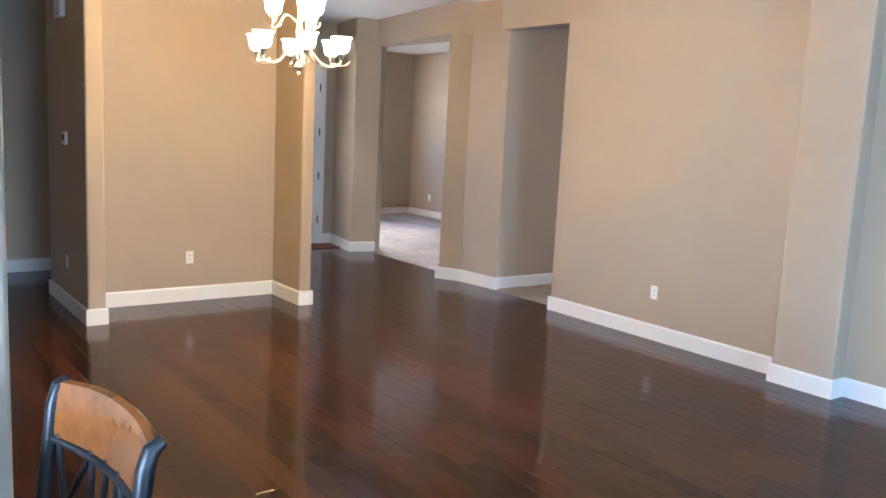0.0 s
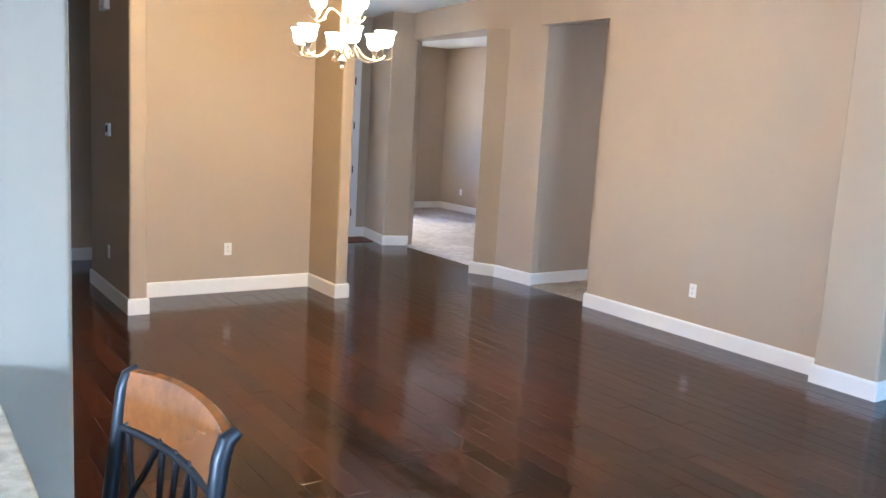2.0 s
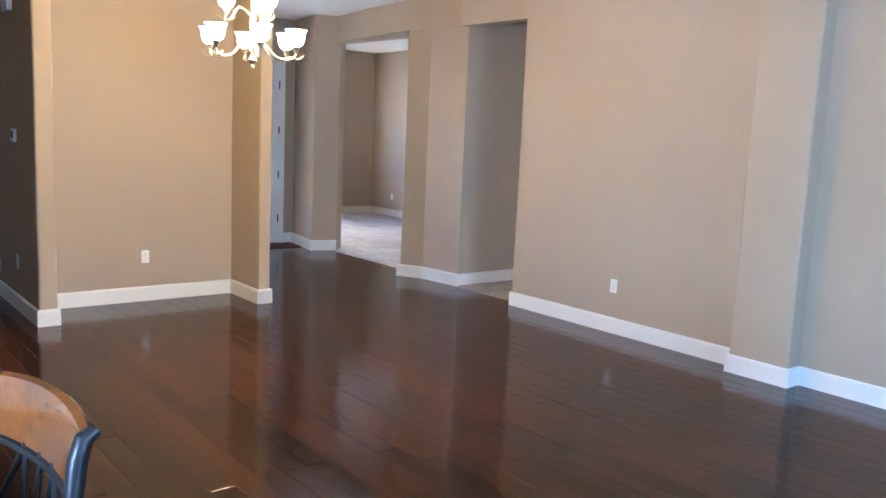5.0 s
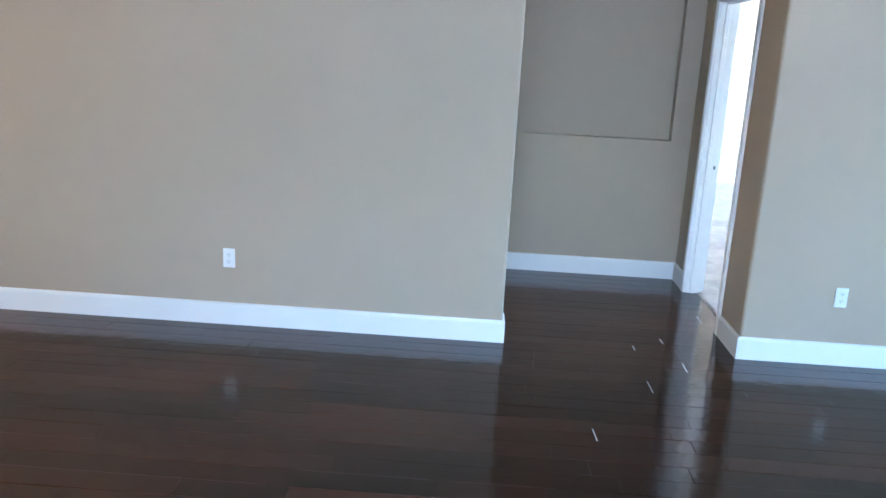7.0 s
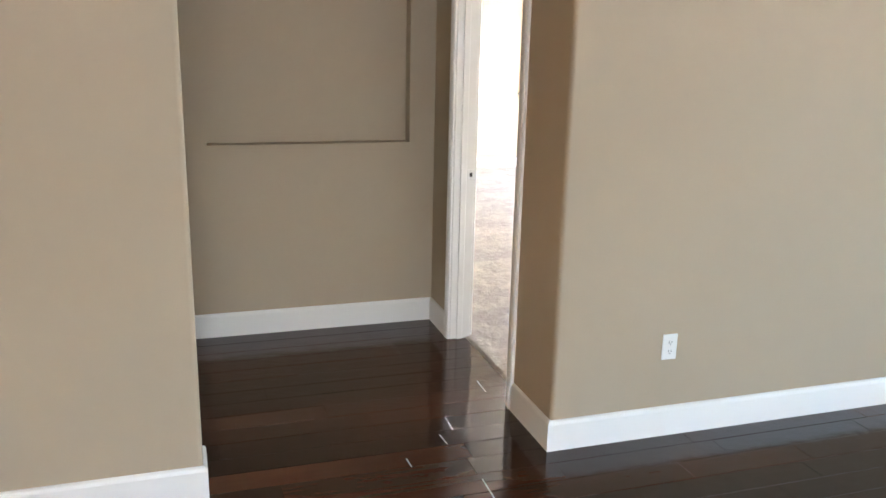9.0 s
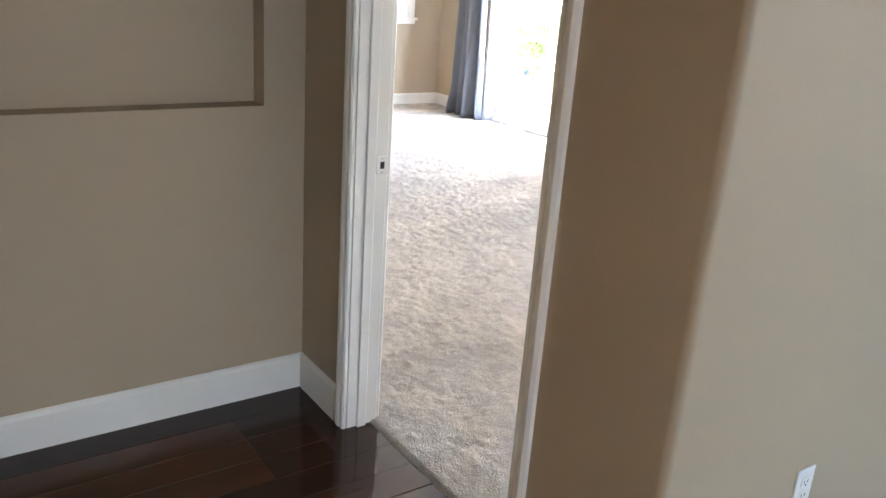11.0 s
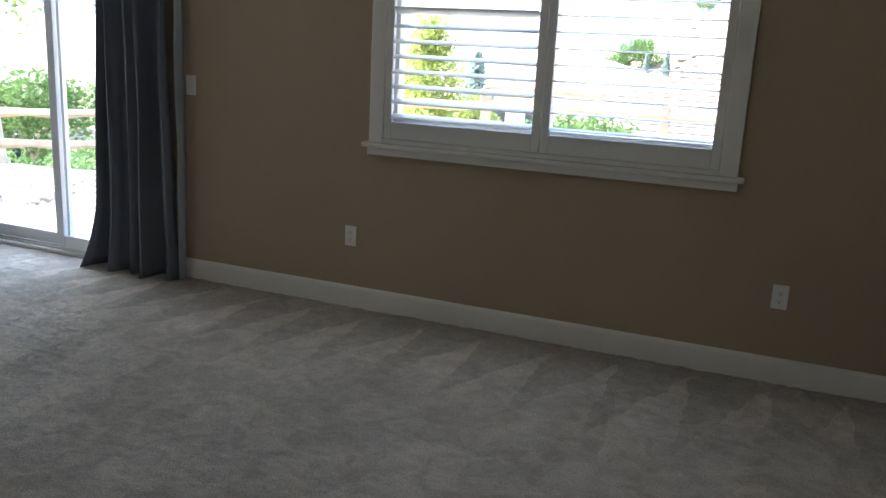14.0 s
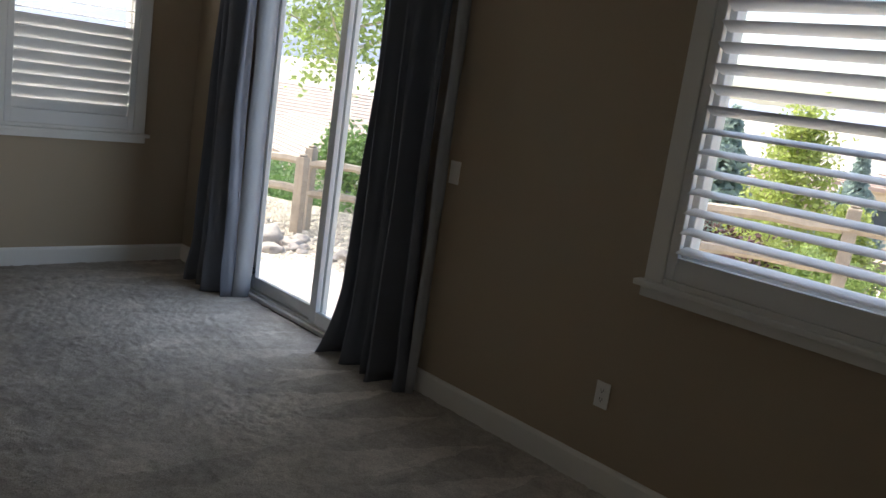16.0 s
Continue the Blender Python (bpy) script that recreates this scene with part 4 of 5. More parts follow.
# ---- outdoors ----
M_GRAVEL = material("pale_gravel", (0.46, 0.41, 0.33), 0.9, vary=0.35, scale=1.2, fine=30, bump=0.6, dist=0.02)
M_PEBBLE = material("pale_pebble", (0.50, 0.45, 0.37), 0.85, vary=0.35, scale=6, fine=40, bump=0.2)
M_ROCK = material("grey_boulder", (0.33, 0.30, 0.27), 0.85, vary=0.35, scale=5, fine=40, bump=0.5, dist=0.01)
M_CONC = material("patio_concrete", (0.37, 0.355, 0.33), 0.85, vary=0.12, scale=2, fine=80, bump=0.2)
M_FENCE = material("weathered_fence_wood", (0.40, 0.34, 0.27), 0.85, vary=0.35, scale=9, fine=60, bump=0.4)
M_BARK = material("pale_birch_bark", (0.52, 0.47, 0.40), 0.8, vary=0.45, scale=9, fine=30, bump=0.4)
M_LEAF = material("fresh_green_leaf", (0.28, 0.37, 0.12), 0.55, vary=0.45, scale=3, fine=20, bump=0)
M_LEAF2 = material("yellow_green_leaf", (0.37, 0.43, 0.12), 0.55, vary=0.4, scale=3, fine=20, bump=0)
M_LEAF3 = material("deep_green_leaf", (0.13, 0.22, 0.07), 0.6, vary=0.45, scale=3, fine=20, bump=0)
M_SPRUCE = material("blue_green_needles", (0.36, 0.44, 0.40), 0.6, vary=0.5, scale=4, fine=20, bump=0)
M_PLUM = material("dark_red_foliage", (0.10, 0.045, 0.04), 0.6, vary=0.5, scale=4, fine=20, bump=0)
M_STUCCO = material("beige_stucco", (0.52, 0.45, 0.35), 0.85, vary=0.08, scale=2, fine=60, bump=0.3)
M_TILE = material("pinkish_roof_tile", (0.34, 0.25, 0.215), 0.8, vary=0.3, scale=4, fine=20, bump=0.2)
M_TILE2 = material("grey_brown_roof_tile", (0.30, 0.25, 0.215), 0.8, vary=0.3, scale=4, fine=20, bump=0.2)
M_PANE = material("dark_house_window", (0.05, 0.06, 0.07), 0.1, vary=0.2, bump=0)
M_HILL = material("dry_rocky_hillside", (0.27, 0.225, 0.165), 0.95, vary=0.4, scale=0.05, fine=0.6, bump=0.3, dist=0.4)
# haze put into the colour: paler and greyer than the near hillside
M_FOOT = material("haze_pale_foothill", (0.36, 0.33, 0.29), 1.0, vary=0.2, scale=0.03, fine=0.2, bump=0)
# distance haze is painted into the far ridge's blue
M_MOUNT = material("haze_tinted_mountain", (0.22, 0.25, 0.32), 1.0, vary=0.15, scale=0.004, fine=0.03, bump=0)


def see_through(m, share):
    """Lets part of the light shine through a thin leaf."""
    nt = m.node_tree
    b = nt.nodes["Principled BSDF"]
    out = nt.nodes["Material Output"]
    tr = nt.nodes.new("ShaderNodeBsdfTranslucent")
    nt.links.new(b.inputs["Base Color"].links[0].from_socket, tr.inputs["Color"])
    mx = nt.nodes.new("ShaderNodeMixShader")
    mx.inputs[0].default_value = share
    nt.links.new(b.outputs[0], mx.inputs[1])
    nt.links.new(tr.outputs[0], mx.inputs[2])
    nt.links.new(mx.outputs[0], out.inputs["Surface"])


see_through(M_LEAF, 0.5)
see_through(M_LEAF2, 0.5)
see_through(M_LEAF3, 0.35)
see_through(M_SPRUCE, 0.5)


def smooth01(v):
    v = min(1.0, max(0.0, v))
    return v * v * (3 - 2 * v)


def land(x, y):
    """Height of the ground: a little higher towards the west fence, then falling away to the houses below."""
    d = max(0.0, -y - 8.6 - 0.335 * (13.15 - x)) if x < 40 else max(0.0, -y - 1)
    f = smooth01(max(min(1.0, d / 9.0), max(0.0, x - 15.5) / 9.0))
    rise = 0.36 * smooth01((13.2 - x) / 4.5) * smooth01((-6.4 - y) / 2.2)
    low = 1.3 * smooth01((x - 22) / 14)
    return -0.14 + rise * (1 - f) - 3.1 * f - low + 0.04 * noise.noise((x * 0.6, y * 0.6, 1))


def sheet():
    bm = bmesh.new()
    xs = [-800, -200, -60, -20] + [-8 + 0.8 * k for k in range(0, 60)] + [48, 60, 90, 200, 800]
    ys = [-800, -200, -80, -60] + [-48 + 0.8 * k for k in range(0, 54)] + [-4.8, 0, 20, 60, 200, 800]
    rows = [[bm.verts.new((x, y, land(x, y) - (0.3 if y > -5.5 and x < 11.9 else 0))) for x in xs] for y in sorted(ys)]
    for a, b in zip(rows, rows[1:]):
        for k in range(len(xs) - 1):
            bm.faces.new((a[k], a[k + 1], b[k + 1], b[k]))
    return bm


structure("ground", sheet(), M_GRAVEL, "pale gravel ground falling away beyond the fence", True)
structure("pavement_patio", box(8.6, 11.9, -6.75, YS - 0.16, -0.20, -0.055, 0.01), M_CONC, "pale concrete patio slab at the glass door")

# gravel and boulders
rng = random.Random(5)
pv, pf = [], []
oct_ = [(1, 0, 0), (-1, 0, 0), (0, 1, 0), (0, -1, 0), (0, 0, 1), (0, 0, -0.6)]
octf = [(0, 2, 4), (2, 1, 4), (1, 3, 4), (3, 0, 4), (2, 0, 5), (1, 2, 5), (3, 1, 5), (0, 3, 5)]
for k in range(15000):
    x, y = rng.uniform(10.4, 16.5), rng.uniform(-10.5, -6.2)
    if x < 11.9 and y > -6.76:
        continue
    s, a = rng.uniform(0.012, 0.034), rng.uniform(0, 6.28)
    z = land(x, y) + s * 0.3
    b0 = len(pv)
    sx, sy = s * rng.uniform(0.8, 1.5), s * rng.uniform(0.7, 1.1)
    pv += [(x + sx * p * math.cos(a) - sy * q * math.sin(a), y + sx * p * math.sin(a) + sy * q * math.cos(a), z + s * 0.7 * r) for p, q, r in oct_]
    pf += [tuple(b0 + i for i in f) for f in octf]
me = bpy.data.meshes.new("gravel")
me.from_pydata(pv, [], pf)
me.materials.append(M_PEBBLE)
tagged(new("gravel", me), "loose pale gravel beside the patio", "gravel", "", "stuff")


def boulder(x, y, r, seed):
    bm = bmesh.new()
    bmesh.ops.create_icosphere(bm, subdivisions=3, radius=r)
    for v in bm.verts:
        n = noise.noise(v.co / r * 1.3 + Vector((seed, 0, 0))) * 0.35 + noise.noise(v.co / r * 4 + Vector((seed, 3, 0))) * 0.08
        v.co *= 1 + n
        v.co.z *= 0.62
    inside(bm, Matrix.Translation((x, y, land(x, y) + r * 0.22)) @ pose(0, 0, 0, 0, 0, seed * 47))
    ob = part("boulder", bm, M_ROCK, None, "", True)
    tagged(ob, "rounded grey landscape boulder lying on pale gravel", "rock", "boulders by the fence")


P1 = Vector((13.40, -7.65))
FD = Vector((6.45, 2.16)).normalized()
FN = Vector((FD.y, -FD.x))
for k in range(48):
    q = P1 + FD * rng.uniform(-2.4, 1.9) - FN * rng.uniform(0.35, 0.95)
    boulder(q.x, q.y, rng.uniform(0.04, 0.12), k + 1)
boulder(12.95, -6.9, 0.21, 40)
boulder(12.55, -6.75, 0.12, 41)
boulder(10.86, -5.98, 0.07, 42)


# split-rail fence
def fence_post(q, h):
    z = land(q.x, q.y)
    p = thing("fence_post", (q.x, q.y, z), "weathered square fence post with a notched top", "post", "split-rail fence posts", math.degrees(math.atan2(FD.y, FD.x)))
    m = p.matrix_basis
    bm = box(-0.052, 0.052, -0.05, 0.05, -0.15, h, 0.010, 2)
    for v in bm.verts:
        v.co.x += 0.008 * noise.noise(v.co * 6 + Vector((q.x, 0, 0)))
    part("post", inside(bm, m), M_FENCE, p)
    part("top_cap", inside(box(-0.038, 0.038, -0.036, 0.036, h + 0.0005, h + 0.03, 0.012), m), M_FENCE, p)


STEP = 1.75
for k in range(-8, 5):
    a = P1 + FD * STEP * k
    b = P1 + FD * STEP * (k + 1)
    fence_post(a, 0.90)
    if k < 4:
        for h in (0.42, 0.74):
            rl = thing("fence_rail", ((a.x + b.x) / 2, (a.y + b.y) / 2, land(a.x, a.y) + h), "rough split fence rail, weathered grey brown", "rail", "split-rail fence rails")
            pa = Vector((a.x, a.y, land(a.x, a.y) + h)) - FN.to_3d() * 0.02
            pb = Vector((b.x, b.y, land(b.x, b.y) + h + rng.uniform(-0.03, 0.03))) - FN.to_3d() * 0.02
            part("rail", tube([pa.lerp(pb, t_ / 6) + Vector((0, 0, 0.012 * math.sin(t_ * 2 + k))) for t_ in range(7)], [0.046 + 0.008 * math.sin(t_ * 3 + k) for t_ in range(7)], 6), M_FENCE, rl)


fence_post(P1 + FD * -0.10 - FN * 0.26, 0.82)


# foliage
def leaves(points, size, seed, bend=0.3):
    """A crown of many small bent leaves at the given points, as plain mesh data."""
    rg = random.Random(seed)
    v, f = [], []
    for p in points:
        d = Vector((rg.gauss(0, 1), rg.gauss(0, 1), rg.gauss(0, 0.7))).normalized()
        n = d.orthogonal().normalized()
        n.rotate(Matrix.Rotation(rg.uniform(0, 6.28), 3, d))
        s = size * rg.uniform(0.6, 1.3)
        w = d.cross(n)
        b0 = len(v)
        v += [p - d * s, p + n * s * 0.55 + w * s * bend * 0.4, p + d * s, p - n * s * 0.55 + w * s * bend * 0.4]
        f += [(b0, b0 + 1, b0 + 2), (b0, b0 + 2, b0 + 3)]
    return v, f


def crown_part(name, points, size, mat, parent, seed):
    v, f = leaves(points, size, seed)
    me_ = bpy.data.meshes.new(name)
    me_.from_pydata([tuple(p) for p in v], [], f)
    me_.materials.append(mat)
    ob_ = new(name, me_)
    ob_.parent = parent
    ob_.matrix_parent_inverse = parent.matrix_basis.inverted()
    return ob_


def tree(x, y, height, radius, first, seed, mat, trunk_r, bark, label, count=2600, size=0.055):
    rg = random.Random(seed)
    z = land(x, y)
    t_ = thing("tree", (x, y, z), label, "tree")
    lean = [Vector((x + 0.05 * math.sin(k + seed), y + 0.05 * math.cos(1.7 * k + seed), z - 0.1 + (height * 0.93 + 0.1) * k / 8)) for k in range(9)]
    part("trunk", tube(lean, [trunk_r * (1 - 0.1 * k) for k in range(9)], 10), bark, t_, "", True)
    pts = []
    limbs = 26
    for k in range(limbs):
        u = k / (limbs - 1)
        h = z + first + (height * 0.9 - first) * u
        c = lean[min(8, max(0, int((h - z) / height * 8)))]
        a = k * 2.4 + rg.uniform(-0.4, 0.4)
        reach = radius * (0.55 + 0.6 * math.sin(math.pi * min(1, u * 0.85 + 0.12))) * rg.uniform(0.65, 1.1)
        tip = Vector((c.x + reach * math.cos(a), c.y + reach * math.sin(a), h + reach * rg.uniform(0.25, 0.7)))
        mid_ = Vector((c.x, c.y, h)).lerp(tip, 0.5) + Vector((0, 0, -0.04 * reach))
        part("limb", tube([Vector((c.x, c.y, h)), mid_, tip], [trunk_r * 0.38 * (1 - 0.5 * u), trunk_r * 0.2, 0.005], 6), bark, t_, "", True)
        for q in range(count // limbs):
            w = rg.uniform(0.25, 1.12)
            b_ = Vector((c.x, c.y, h)).lerp(tip, w)
            pts.append(b_ + Vector((rg.gauss(0, 0.16), rg.gauss(0, 0.16), rg.gauss(0, 0.13))) * radius * 0.9)
    crown_part("crown", pts, size, mat, t_, seed)
    return t_


def conifer(x, y, height, radius, seed, label, z=None):
    rg = random.Random(seed)
    z = land(x, y) if z is None else z
    t_ = thing("conifer", (x, y, z), label, "tree")
    part("trunk", tube([(x, y, z - 0.1), (x, y, z + height * 0.95)], [height * 0.022, 0.01], 8), M_FENCE, t_, "", True)
    pts = []
    for k in range(7000):
        u = rg.random() ** 1.15
        tier = 0.82 + 0.18 * math.cos(u * 46)
        r = radius * (1 - u) * tier * math.sqrt(rg.uniform(0.1, 1.0))
        a = rg.uniform(0, 6.28)
        pts.append(Vector((x + r * math.cos(a), y + r * math.sin(a), z + height * (0.06 + 0.94 * u) - 0.25 * r)))
    crown_part("crown", pts, height * 0.020, M_SPRUCE, t_, seed)


def poplar(x, y, height, radius, seed, mat, label):
    """A leafy cone of a tree: upswept limbs, each with its own clumps, so that the outline is ragged."""
    rg = random.Random(seed)
    z = land(x, y)
    t_ = thing("tree", (x, y, z), label, "tree")
    part("trunk", tube([(x, y, z - 0.1), (x + 0.03, y, z + height * 0.5), (x, y, z + height * 0.94)], [0.08, 0.05, 0.012], 8), M_FENCE, t_, "", True)
    pts = []
    for k in range(44):
        u = k / 43
        h = z + height * (0.14 + 0.78 * u)
        a = k * 2.4 + rg.uniform(-0.4, 0.4)
        reach = radius * (1.02 - u) ** 0.75 * rg.uniform(0.6, 1.2) + 0.06
        tip = Vector((x + reach * math.cos(a), y + reach * math.sin(a), h + 0.55 * reach + 0.1))
        part("limb", tube([(x, y, h - 0.1), Vector((x, y, h)).lerp(tip, 0.5), tip], [0.02, 0.012, 0.004], 5), M_FENCE, t_)
        for q in range(230):
            c = Vector((x, y, h)).lerp(tip, rg.uniform(0.2, 1.05))
            pts.append(c + Vector((rg.gauss(0, 0.11), rg.gauss(0, 0.11), rg.gauss(0, 0.12))))
    crown_part("crown", pts, 0.045, mat, t_, seed)
    return t_


def bush(x, y, r, h, seed, mat, label, z=None):
    rg = random.Random(seed)
    z = land(x, y) if z is None else z
    t_ = thing("shrub", (x, y, z), label, "shrub")
    pts = []
    lumps = [(Vector((x + rg.uniform(-0.6, 0.6) * r, y + rg.uniform(-0.6, 0.6) * r, z + h * rg.uniform(0.25, 0.75))), rg.uniform(0.3, 0.55) * r) for _ in range(9)]
    for k in range(3600):
        c, s = rg.choice(lumps)
        d = Vector((rg.gauss(0, 1), rg.gauss(0, 1), rg.gauss(0, 0.8))).normalized()
        pts.append(c + d * s * rg.uniform(0.6, 1.1))
    for k in range(6):
        c, s = lumps[k]
        part("stem", tube([(x, y, z - 0.05), Vector((x, y, z)).lerp(c, 0.6), c], [0.02, 0.014, 0.005], 5), M_FENCE, t_)
    crown_part("crown", pts, r * 0.048, mat, t_, seed)


tree(14.5, -8.75, 5.8, 1.75, 1.75, 4, M_LEAF, 0.075, M_BARK, "young green aspen with pale bark behind the fence", 15000, 0.046)
poplar(11.5, -14.9, 4.4, 1.3, 7, M_LEAF2, "yellow-green columnar garden tree below the fence")
poplar(10.95, -15.9, 3.3, 1.0, 8, M_LEAF2, "light green garden tree on the slope")
conifer(12.0, -18.7, 4.75, 2.1, 3, "blue-green spruce on the slope")
conifer(13.0, -15.6, 4.75, 2.3, 12, "blue-green spruce below the fence")
bush(15.3, -10.0, 1.0, 1.25, 6, M_LEAF3, "round green shrub behind the fence", -0.25)
bush(7.75, -11.1, 0.78, 1.1, 22, M_LEAF3, "dense green shrub beside the fence", -0.25)
bush(11.05, -12.1, 0.95, 1.25, 40, M_PLUM, "dark red-leaved shrub below the fence", -0.75)
bush(10.5, -12.5, 0.6, 1.5, 41, M_LEAF2, "yellow-green shrub below the fence", -0.75)
bush(9.75, -12.6, 0.65, 1.3, 42, M_LEAF, "green shrub below the fence", -0.75)
for k, (x, y, r) in enumerate(((19.5, -11.6, 1.3), (24.0, -14.5, 1.6), (22.5, -18.0, 1.5), (33.0, -19.0, 2.0), (20.5, -15.5, 1.4), (31.0, -25.0, 1.8))):
    bush(x, y, r, r * 1.25, 23 + k, M_LEAF3, "dense green shrub on the slope")


# houses below
def house(x, y, turn, wx, wy, eave, ridge, base, tile, label, gable=False):
    hs = thing("house", (x, y, base), label, "house", "", turn)
    m = hs.matrix_basis
    part("wall", inside(box(-wx, wx, -wy, wy, -0.5, eave), m), M_STUCCO, hs)
    o = 0.5
    bm = bmesh.new()
    if gable:
        cs = [(-wx - o, 0, ridge), (wx + o, 0, ridge)]
        prism_ = bmesh.new()
        for sx in (-1, 1):
            a = [prism_.verts.new((sx * wx, -wy, eave)), prism_.verts.new((sx * wx, wy, eave)), prism_.verts.new((sx * wx, 0, ridge - 0.15))]
            prism_.faces.new(a)
        part("gable", inside(prism_, m), M_STUCCO, hs)
    else:
        cs = [(-wx + wy * 0.8, 0, ridge), (wx - wy * 0.8, 0, ridge)]
    e = [(-wx - o, -wy - o, eave - 0.12), (wx + o, -wy - o, eave - 0.12), (wx + o, wy + o, eave - 0.12), (-wx - o, wy + o, eave - 0.12)]
    v = [bm.verts.new(p) for p in e + cs]
    for f in ((0, 1, 5, 4), (2, 3, 4, 5), (1, 2, 5), (3, 0, 4)):
        if gable and len(f) == 3:
            continue
        bm.faces.new([v[q] for q in f])
    roof = part("roof", inside(bm, m), tile, hs)
    md = roof.modifiers.new("thick", "SOLIDIFY")
    md.thickness = 0.14
    # courses of tile across the two long slopes
    for sy in (-1, 1):
        bm = bmesh.new()
        n = 13
        for k in range(n):
            u = (k + 0.5) / n
            yy = sy * (wy + o) * (1 - u)
            zz = (eave - 0.12) + (ridge - eave + 0.12) * u
            cut = 0 if gable else (wy * 0.8 + o) * u
            box(-wx - o + cut, wx + o - cut, yy - 0.04, yy + 0.04, zz + 0.0, zz + 0.02, bm=bm)
        part("tile_course", inside(bm, m), tile, roof)
    for sx, sy, n in ((0, -1, 4), (0, 1, 4), (1, 0, 2), (-1, 0, 2)):
        for k in range(n):
            q = (k + 0.5) / n * 2 - 1
            if sx == 0:
                b = box(q * wx * 0.85 - 0.55, q * wx * 0.85 + 0.55, sy * wy - 0.03, sy * wy + 0.03, 0.9, 2.1)
                g = box(q * wx * 0.85 - 0.48, q * wx * 0.85 + 0.48, sy * (wy + 0.02) - 0.03, sy * (wy + 0.02) + 0.03, 0.97, 2.03)
            else:
                b = box(sx * wx - 0.03, sx * wx + 0.03, q * wy * 0.8 - 0.5, q * wy * 0.8 + 0.5, 0.9, 2.1)
                g = box(sx * (wx + 0.02) - 0.03, sx * (wx + 0.02) + 0.03, q * wy * 0.8 - 0.43, q * wy * 0.8 + 0.43, 0.97, 2.03)
            w = part("window", inside(b, m), M_TRIM, hs)
            part("pane", inside(g, m), M_PANE, w)


house(7.45, -22.0, 0, 3.65, 3.5, 2.55, 4.0, -2.75, M_TILE2, "beige stucco house with a hipped grey-brown tile roof")
house(14.3, -38.8, 0, 4.3, 4.0, 2.85, 4.0, -2.45, M_TILE, "beige house with a pinkish hipped tile roof")
house(27.0, -42.0, 12, 5.0, 4.0, 2.75, 3.9, -3.5, M_TILE, "house with a reddish tile roof among trees")
house(38.4, -25.2, 165, 5.5, 2.6, 2.55, 3.75, -4.45, M_TILE2, "beige gabled house seen below the fence", True)
house(52.0, -34.0, 25, 8.0, 5.5, 3.2, 5.4, -4.9, M_TILE2, "distant beige house with a tan roof")


# hills: a rocky rise, pines and scrub on it, and a mountain range with haze in its colour
def hill_top(x):
    return max(-3.4, min(16.0, (26.7 - x) * 0.36)) + 0.9 * noise.noise((x * 0.12, 2, 0)) + 0.3 * noise.noise((x * 0.5, 7, 0))


def hill_z(x, y):
    return -3.4 + (hill_top(x) + 3.4) * smooth01((-y - 44) / 31)


bm = bmesh.new()
rows = [[bm.verts.new((x, y, hill_z(x, y) + 0.25 * noise.noise((x * 0.4, y * 0.4, 9)))) for x in [-110 + 2.0 * i for i in range(75)]] for y in [-44 - 2.2 * j for j in range(19)]]
for a, b in zip(rows, rows[1:]):
    for k in range(len(a) - 1):
        bm.faces.new((a[k], a[k + 1], b[k + 1], b[k]))
structure("backdrop_hill", bm, M_HILL, "dry rocky hillside rising behind the roofs", True)
pv, pf = [], []
rng = random.Random(31)
for k in range(900):
    x, y = rng.uniform(-6, 21), rng.uniform(-74, -56)
    if noise.noise((x * 0.10, y * 0.16, 4)) < 0.0:
        continue
    s = rng.uniform(0.12, 0.42)
    z = hill_z(x, y)
    b0 = len(pv)
    sx, sy = s * rng.uniform(0.8, 1.6), s * rng.uniform(0.7, 1.2)
    pv += [(x + sx * p, y + sy * q + 0.3 * sx * p, z + s * 0.8 * r) for p, q, r in oct_]
    pf += [tuple(b0 + i for i in f) for f in octf]
me = bpy.data.meshes.new("hillside_rocks")
me.from_pydata(pv, [], pf)
me.materials.append(M_PEBBLE)
tagged(new("hillside_rocks", me), "pale rocks strewn over the dry hillside", "rocks", "", "stuff")
for k, (x, y, r, h) in enumerate(((17.3, -61.0, 1.4, 2.3), (15.6, -61.5, 1.7, 2.7), (13.0, -76.0, 1.1, 3.2), (9.4, -76.0, 1.1, 2.2))):
    bush(x, y, r, h, 60 + k, M_LEAF3, "dark round pine on the dry hillside", hill_z(x, y))
for k, (x, y, r) in enumerate(((10.9, -47.5, 1.7), (9.0, -48.0, 1.9), (7.2, -47.0, 1.8), (5.0, -48.5, 2.0), (8.2, -44.5, 1.5), (3.0, -47.5, 1.9))):
    bush(x, y, r, r * 1.5, 70 + k, M_LEAF, "bright green scrub behind the roofs", hill_z(x, y) + 0.9)
for x, y, h in ((13.4, -50.0, 4.6), (12.2, -49.5, 4.9), (19.5, -47.0, 4.0)):
    conifer(x, y, h, 1.1, int(x * 10), "small dark pine behind the roofs", hill_z(x, y))


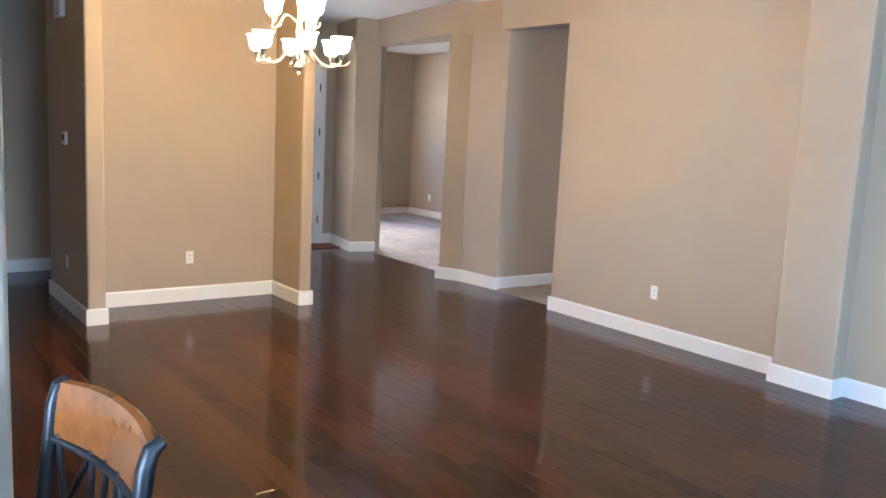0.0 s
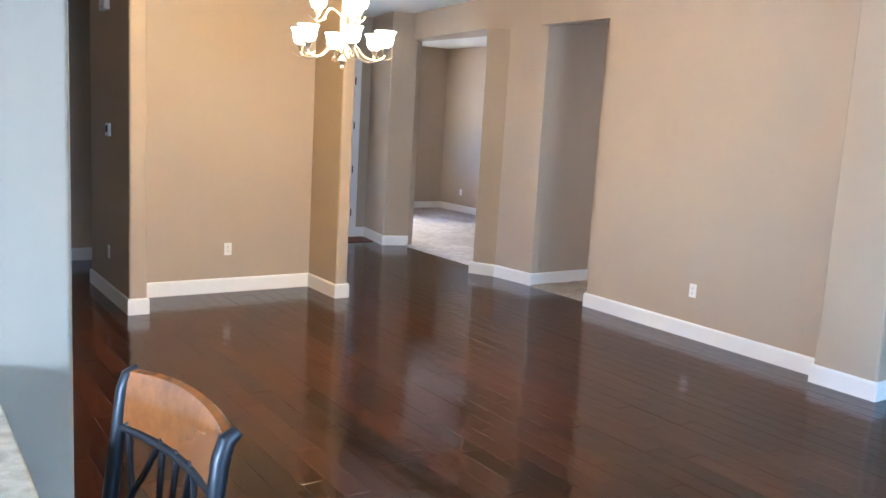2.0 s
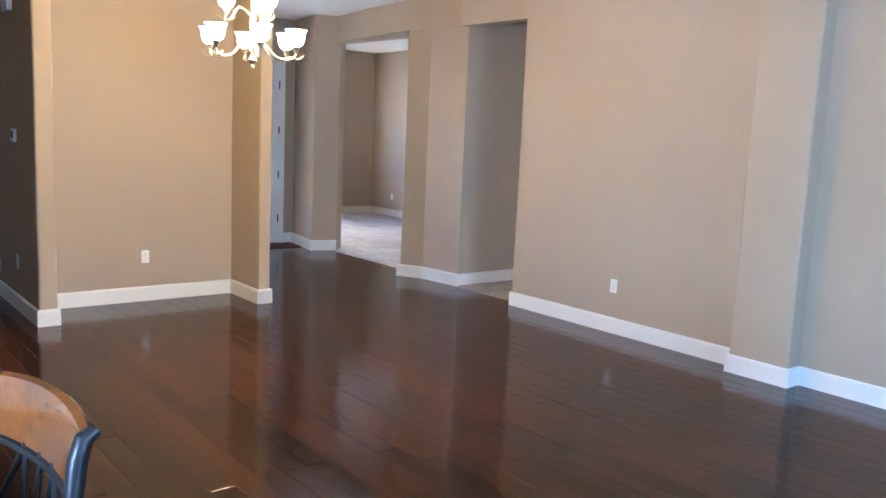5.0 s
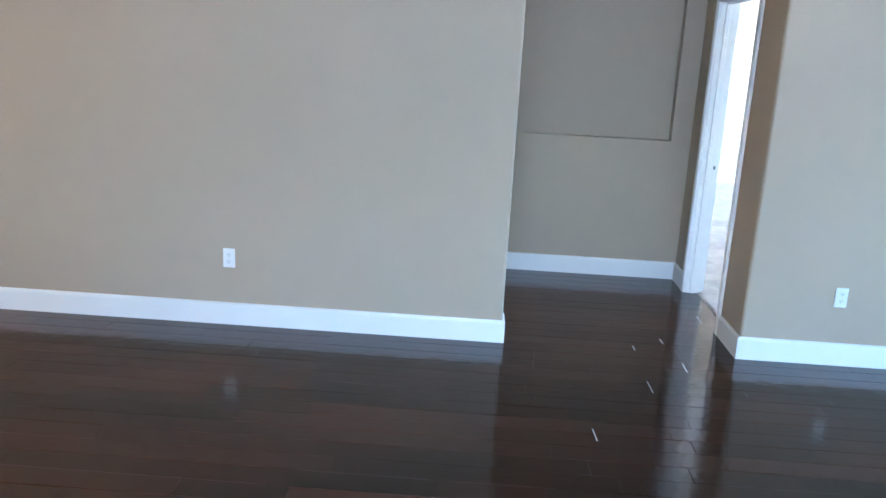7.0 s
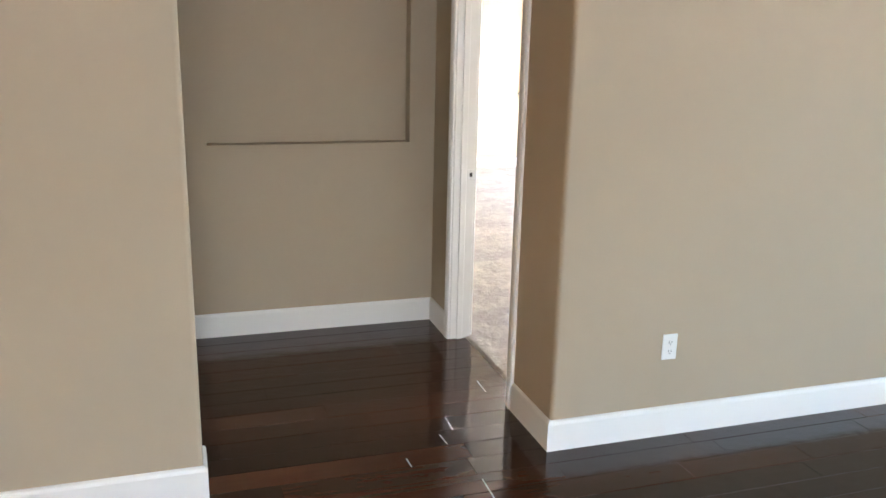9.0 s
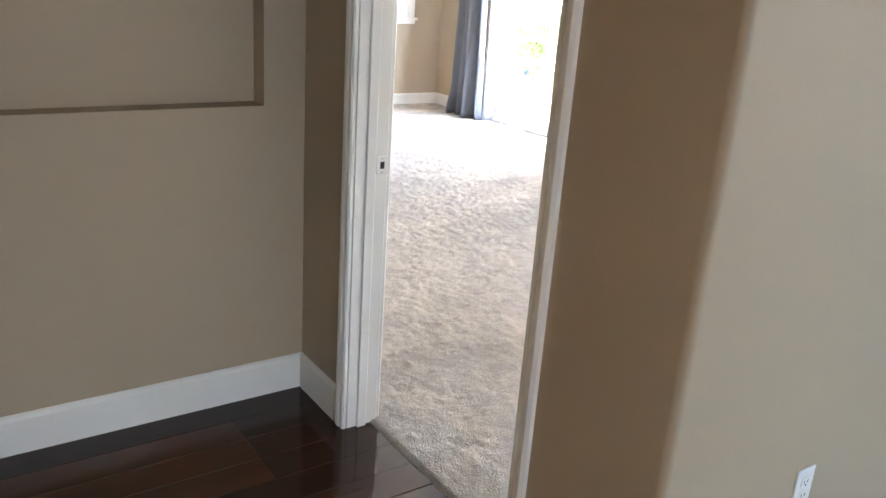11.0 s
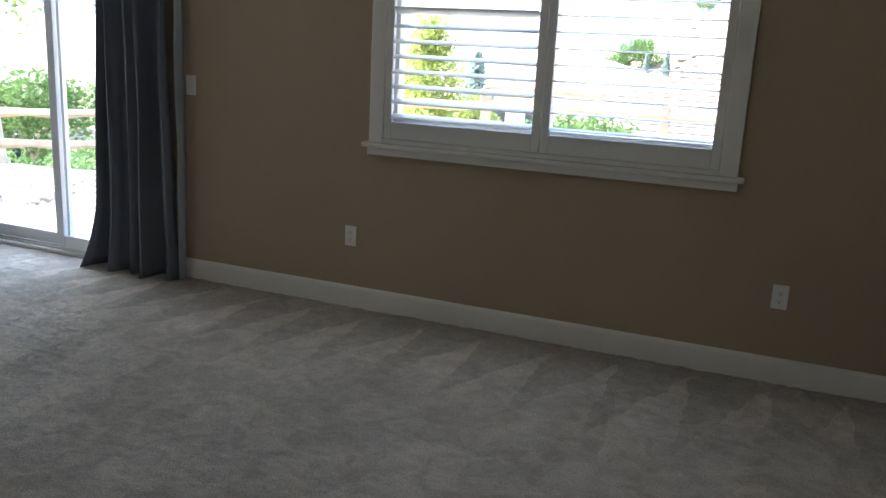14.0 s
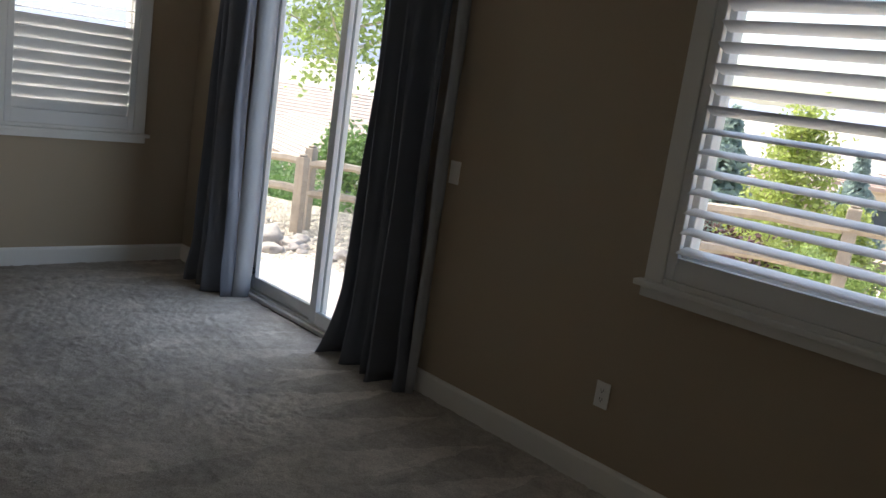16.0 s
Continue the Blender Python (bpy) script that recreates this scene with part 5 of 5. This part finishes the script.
def mountain(r, depth, lift, seed, peaks):
    """A far ridge round the south side: broad peaks (bearing, height, width) over a low crest."""
    bm = bmesh.new()
    rows = []
    for j in range(7):
        v = j / 6
        row = []
        for i in range(181):
            az = -150 + i * 0.8
            h = lift + sum(p * math.exp(-((az - a_) / w_) ** 2) for a_, p, w_ in peaks)
            h *= 1 + 0.22 * noise.noise((az * 0.16, seed, v)) + 0.07 * noise.noise((az * 0.7, seed, 3 * v))
            q = radians(az)
            row.append(bm.verts.new((6 + (r + depth * v) * math.cos(q), -2 + (r + depth * v) * math.sin(q), -6 + (h + 6) * math.sin(v * math.pi / 2))))
        rows.append(row)
    for a, b in zip(rows, rows[1:]):
        for k in range(180):
            bm.faces.new((a[k], a[k + 1], b[k + 1], b[k]))
    return bm


structure("backdrop_mountain", mountain(820, 240, 34, 5, ((-81, 84, 9), (-36, 78, 11), (-104, 50, 9))), M_MOUNT, "mountain ridge tinted blue for haze", True)
structure("backdrop_foothills", mountain(330, 90, 5.5, 9, ((-68, 7, 8), (-45, 5, 9))), M_FOOT, "dry foothills with haze in their pale colour", True)


# ---- hardwood boards ----
PW = 0.127


def board_mesh(length):
    """A board with eased edges, its top at zero; middle at the origin."""
    bm = bmesh.new()
    e, h = 0.0020, 0.0005
    a, b = PW / 2 - 0.0003, length / 2 - 0.0003
    lo = [bm.verts.new(p) for p in ((-a, -b, -0.010), (a, -b, -0.010), (a, b, -0.010), (-a, b, -0.010))]
    md_ = [bm.verts.new(p) for p in ((-a, -b, -h), (a, -b, -h), (a, b, -h), (-a, b, -h))]
    hi = [bm.verts.new(p) for p in ((-a + e, -b + e, 0), (a - e, -b + e, 0), (a - e, b - e, 0), (-a + e, b - e, 0))]
    for u, v in ((lo, md_), (md_, hi)):
        for k in range(4):
            bm.faces.new((u[k], u[(k + 1) % 4], v[(k + 1) % 4], v[k]))
    bm.faces.new(hi)
    return bm


LENGTHS = (0.42, 0.56, 0.74, 0.92, 1.16)
board_meshes = {l: mesh_of("plank", board_mesh(l), M_PLANK) for l in LENGTHS}
floor = tagged(new("floor"), "dark reddish hand-scraped hardwood plank floor", "", "", "structure")
rng = random.Random(11)
rest_v, rest_f = [], []
count = 0
proto = [(v.co.copy()) for v in board_meshes[1.16].vertices]
faces = [tuple(p.vertices) for p in board_meshes[1.16].polygons]


def lay(x, y, y_end, edge):
    """One row of boards from y to y_end; near boards are objects, the rest is joined."""
    global count
    while y < y_end:
        l = rng.choice(LENGTHS)
        if y + l > y_end and (edge or y + l > y_end + 0.3):
            l = y_end - y
        if l < 0.03:
            break
        yc = y + l / 2
        near = l in board_meshes and count < 300 and ((0.1 < x < 3.2 and 3.2 < yc < 5.6) or (3.0 < x < 6.5 and -1.5 < yc < 1.2))
        dz = rng.uniform(-0.0007, 0.0)
        if near:
            ob = new("plank", board_meshes[l])
            ob.parent = floor
            ob.matrix_basis = pose(x, yc, dz, rng.uniform(-0.10, 0.10), rng.uniform(-0.18, 0.18), 0)
            count += 1
        else:
            base = len(rest_v)
            k = (l / 2 - 0.0003) / (1.16 / 2 - 0.0003)
            tx = rng.uniform(-0.003, 0.003)
            rest_v.extend([(x + c.x, yc + c.y * k, c.z + dz + tx * c.x) for c in proto])
            rest_f.extend([tuple(base + q for q in f) for f in faces])
        y += l


for i in range(-34, 40):
    x = i * PW + 0.06
    if x < 4.80:
        lay(x, -5.5 + rng.uniform(-1, 0), 10.76, False)
    elif x < 4.95:
        lay(x, 6.16, 10.76, True)
    else:
        lay(x, 7.95, 9.85, True)
for i in range(38, 52):
    x = i * PW + 0.06
    if x < XB + 0.05:
        lay(x, -1.448, YV1 + 0.02, True)
me = bpy.data.meshes.new("far_planks")
me.from_pydata(rest_v, [], rest_f)
me.materials.append(M_PLANKS)
ob = tagged(new("far_planks", me), "", "", "", "stuff")
ob.parent = floor
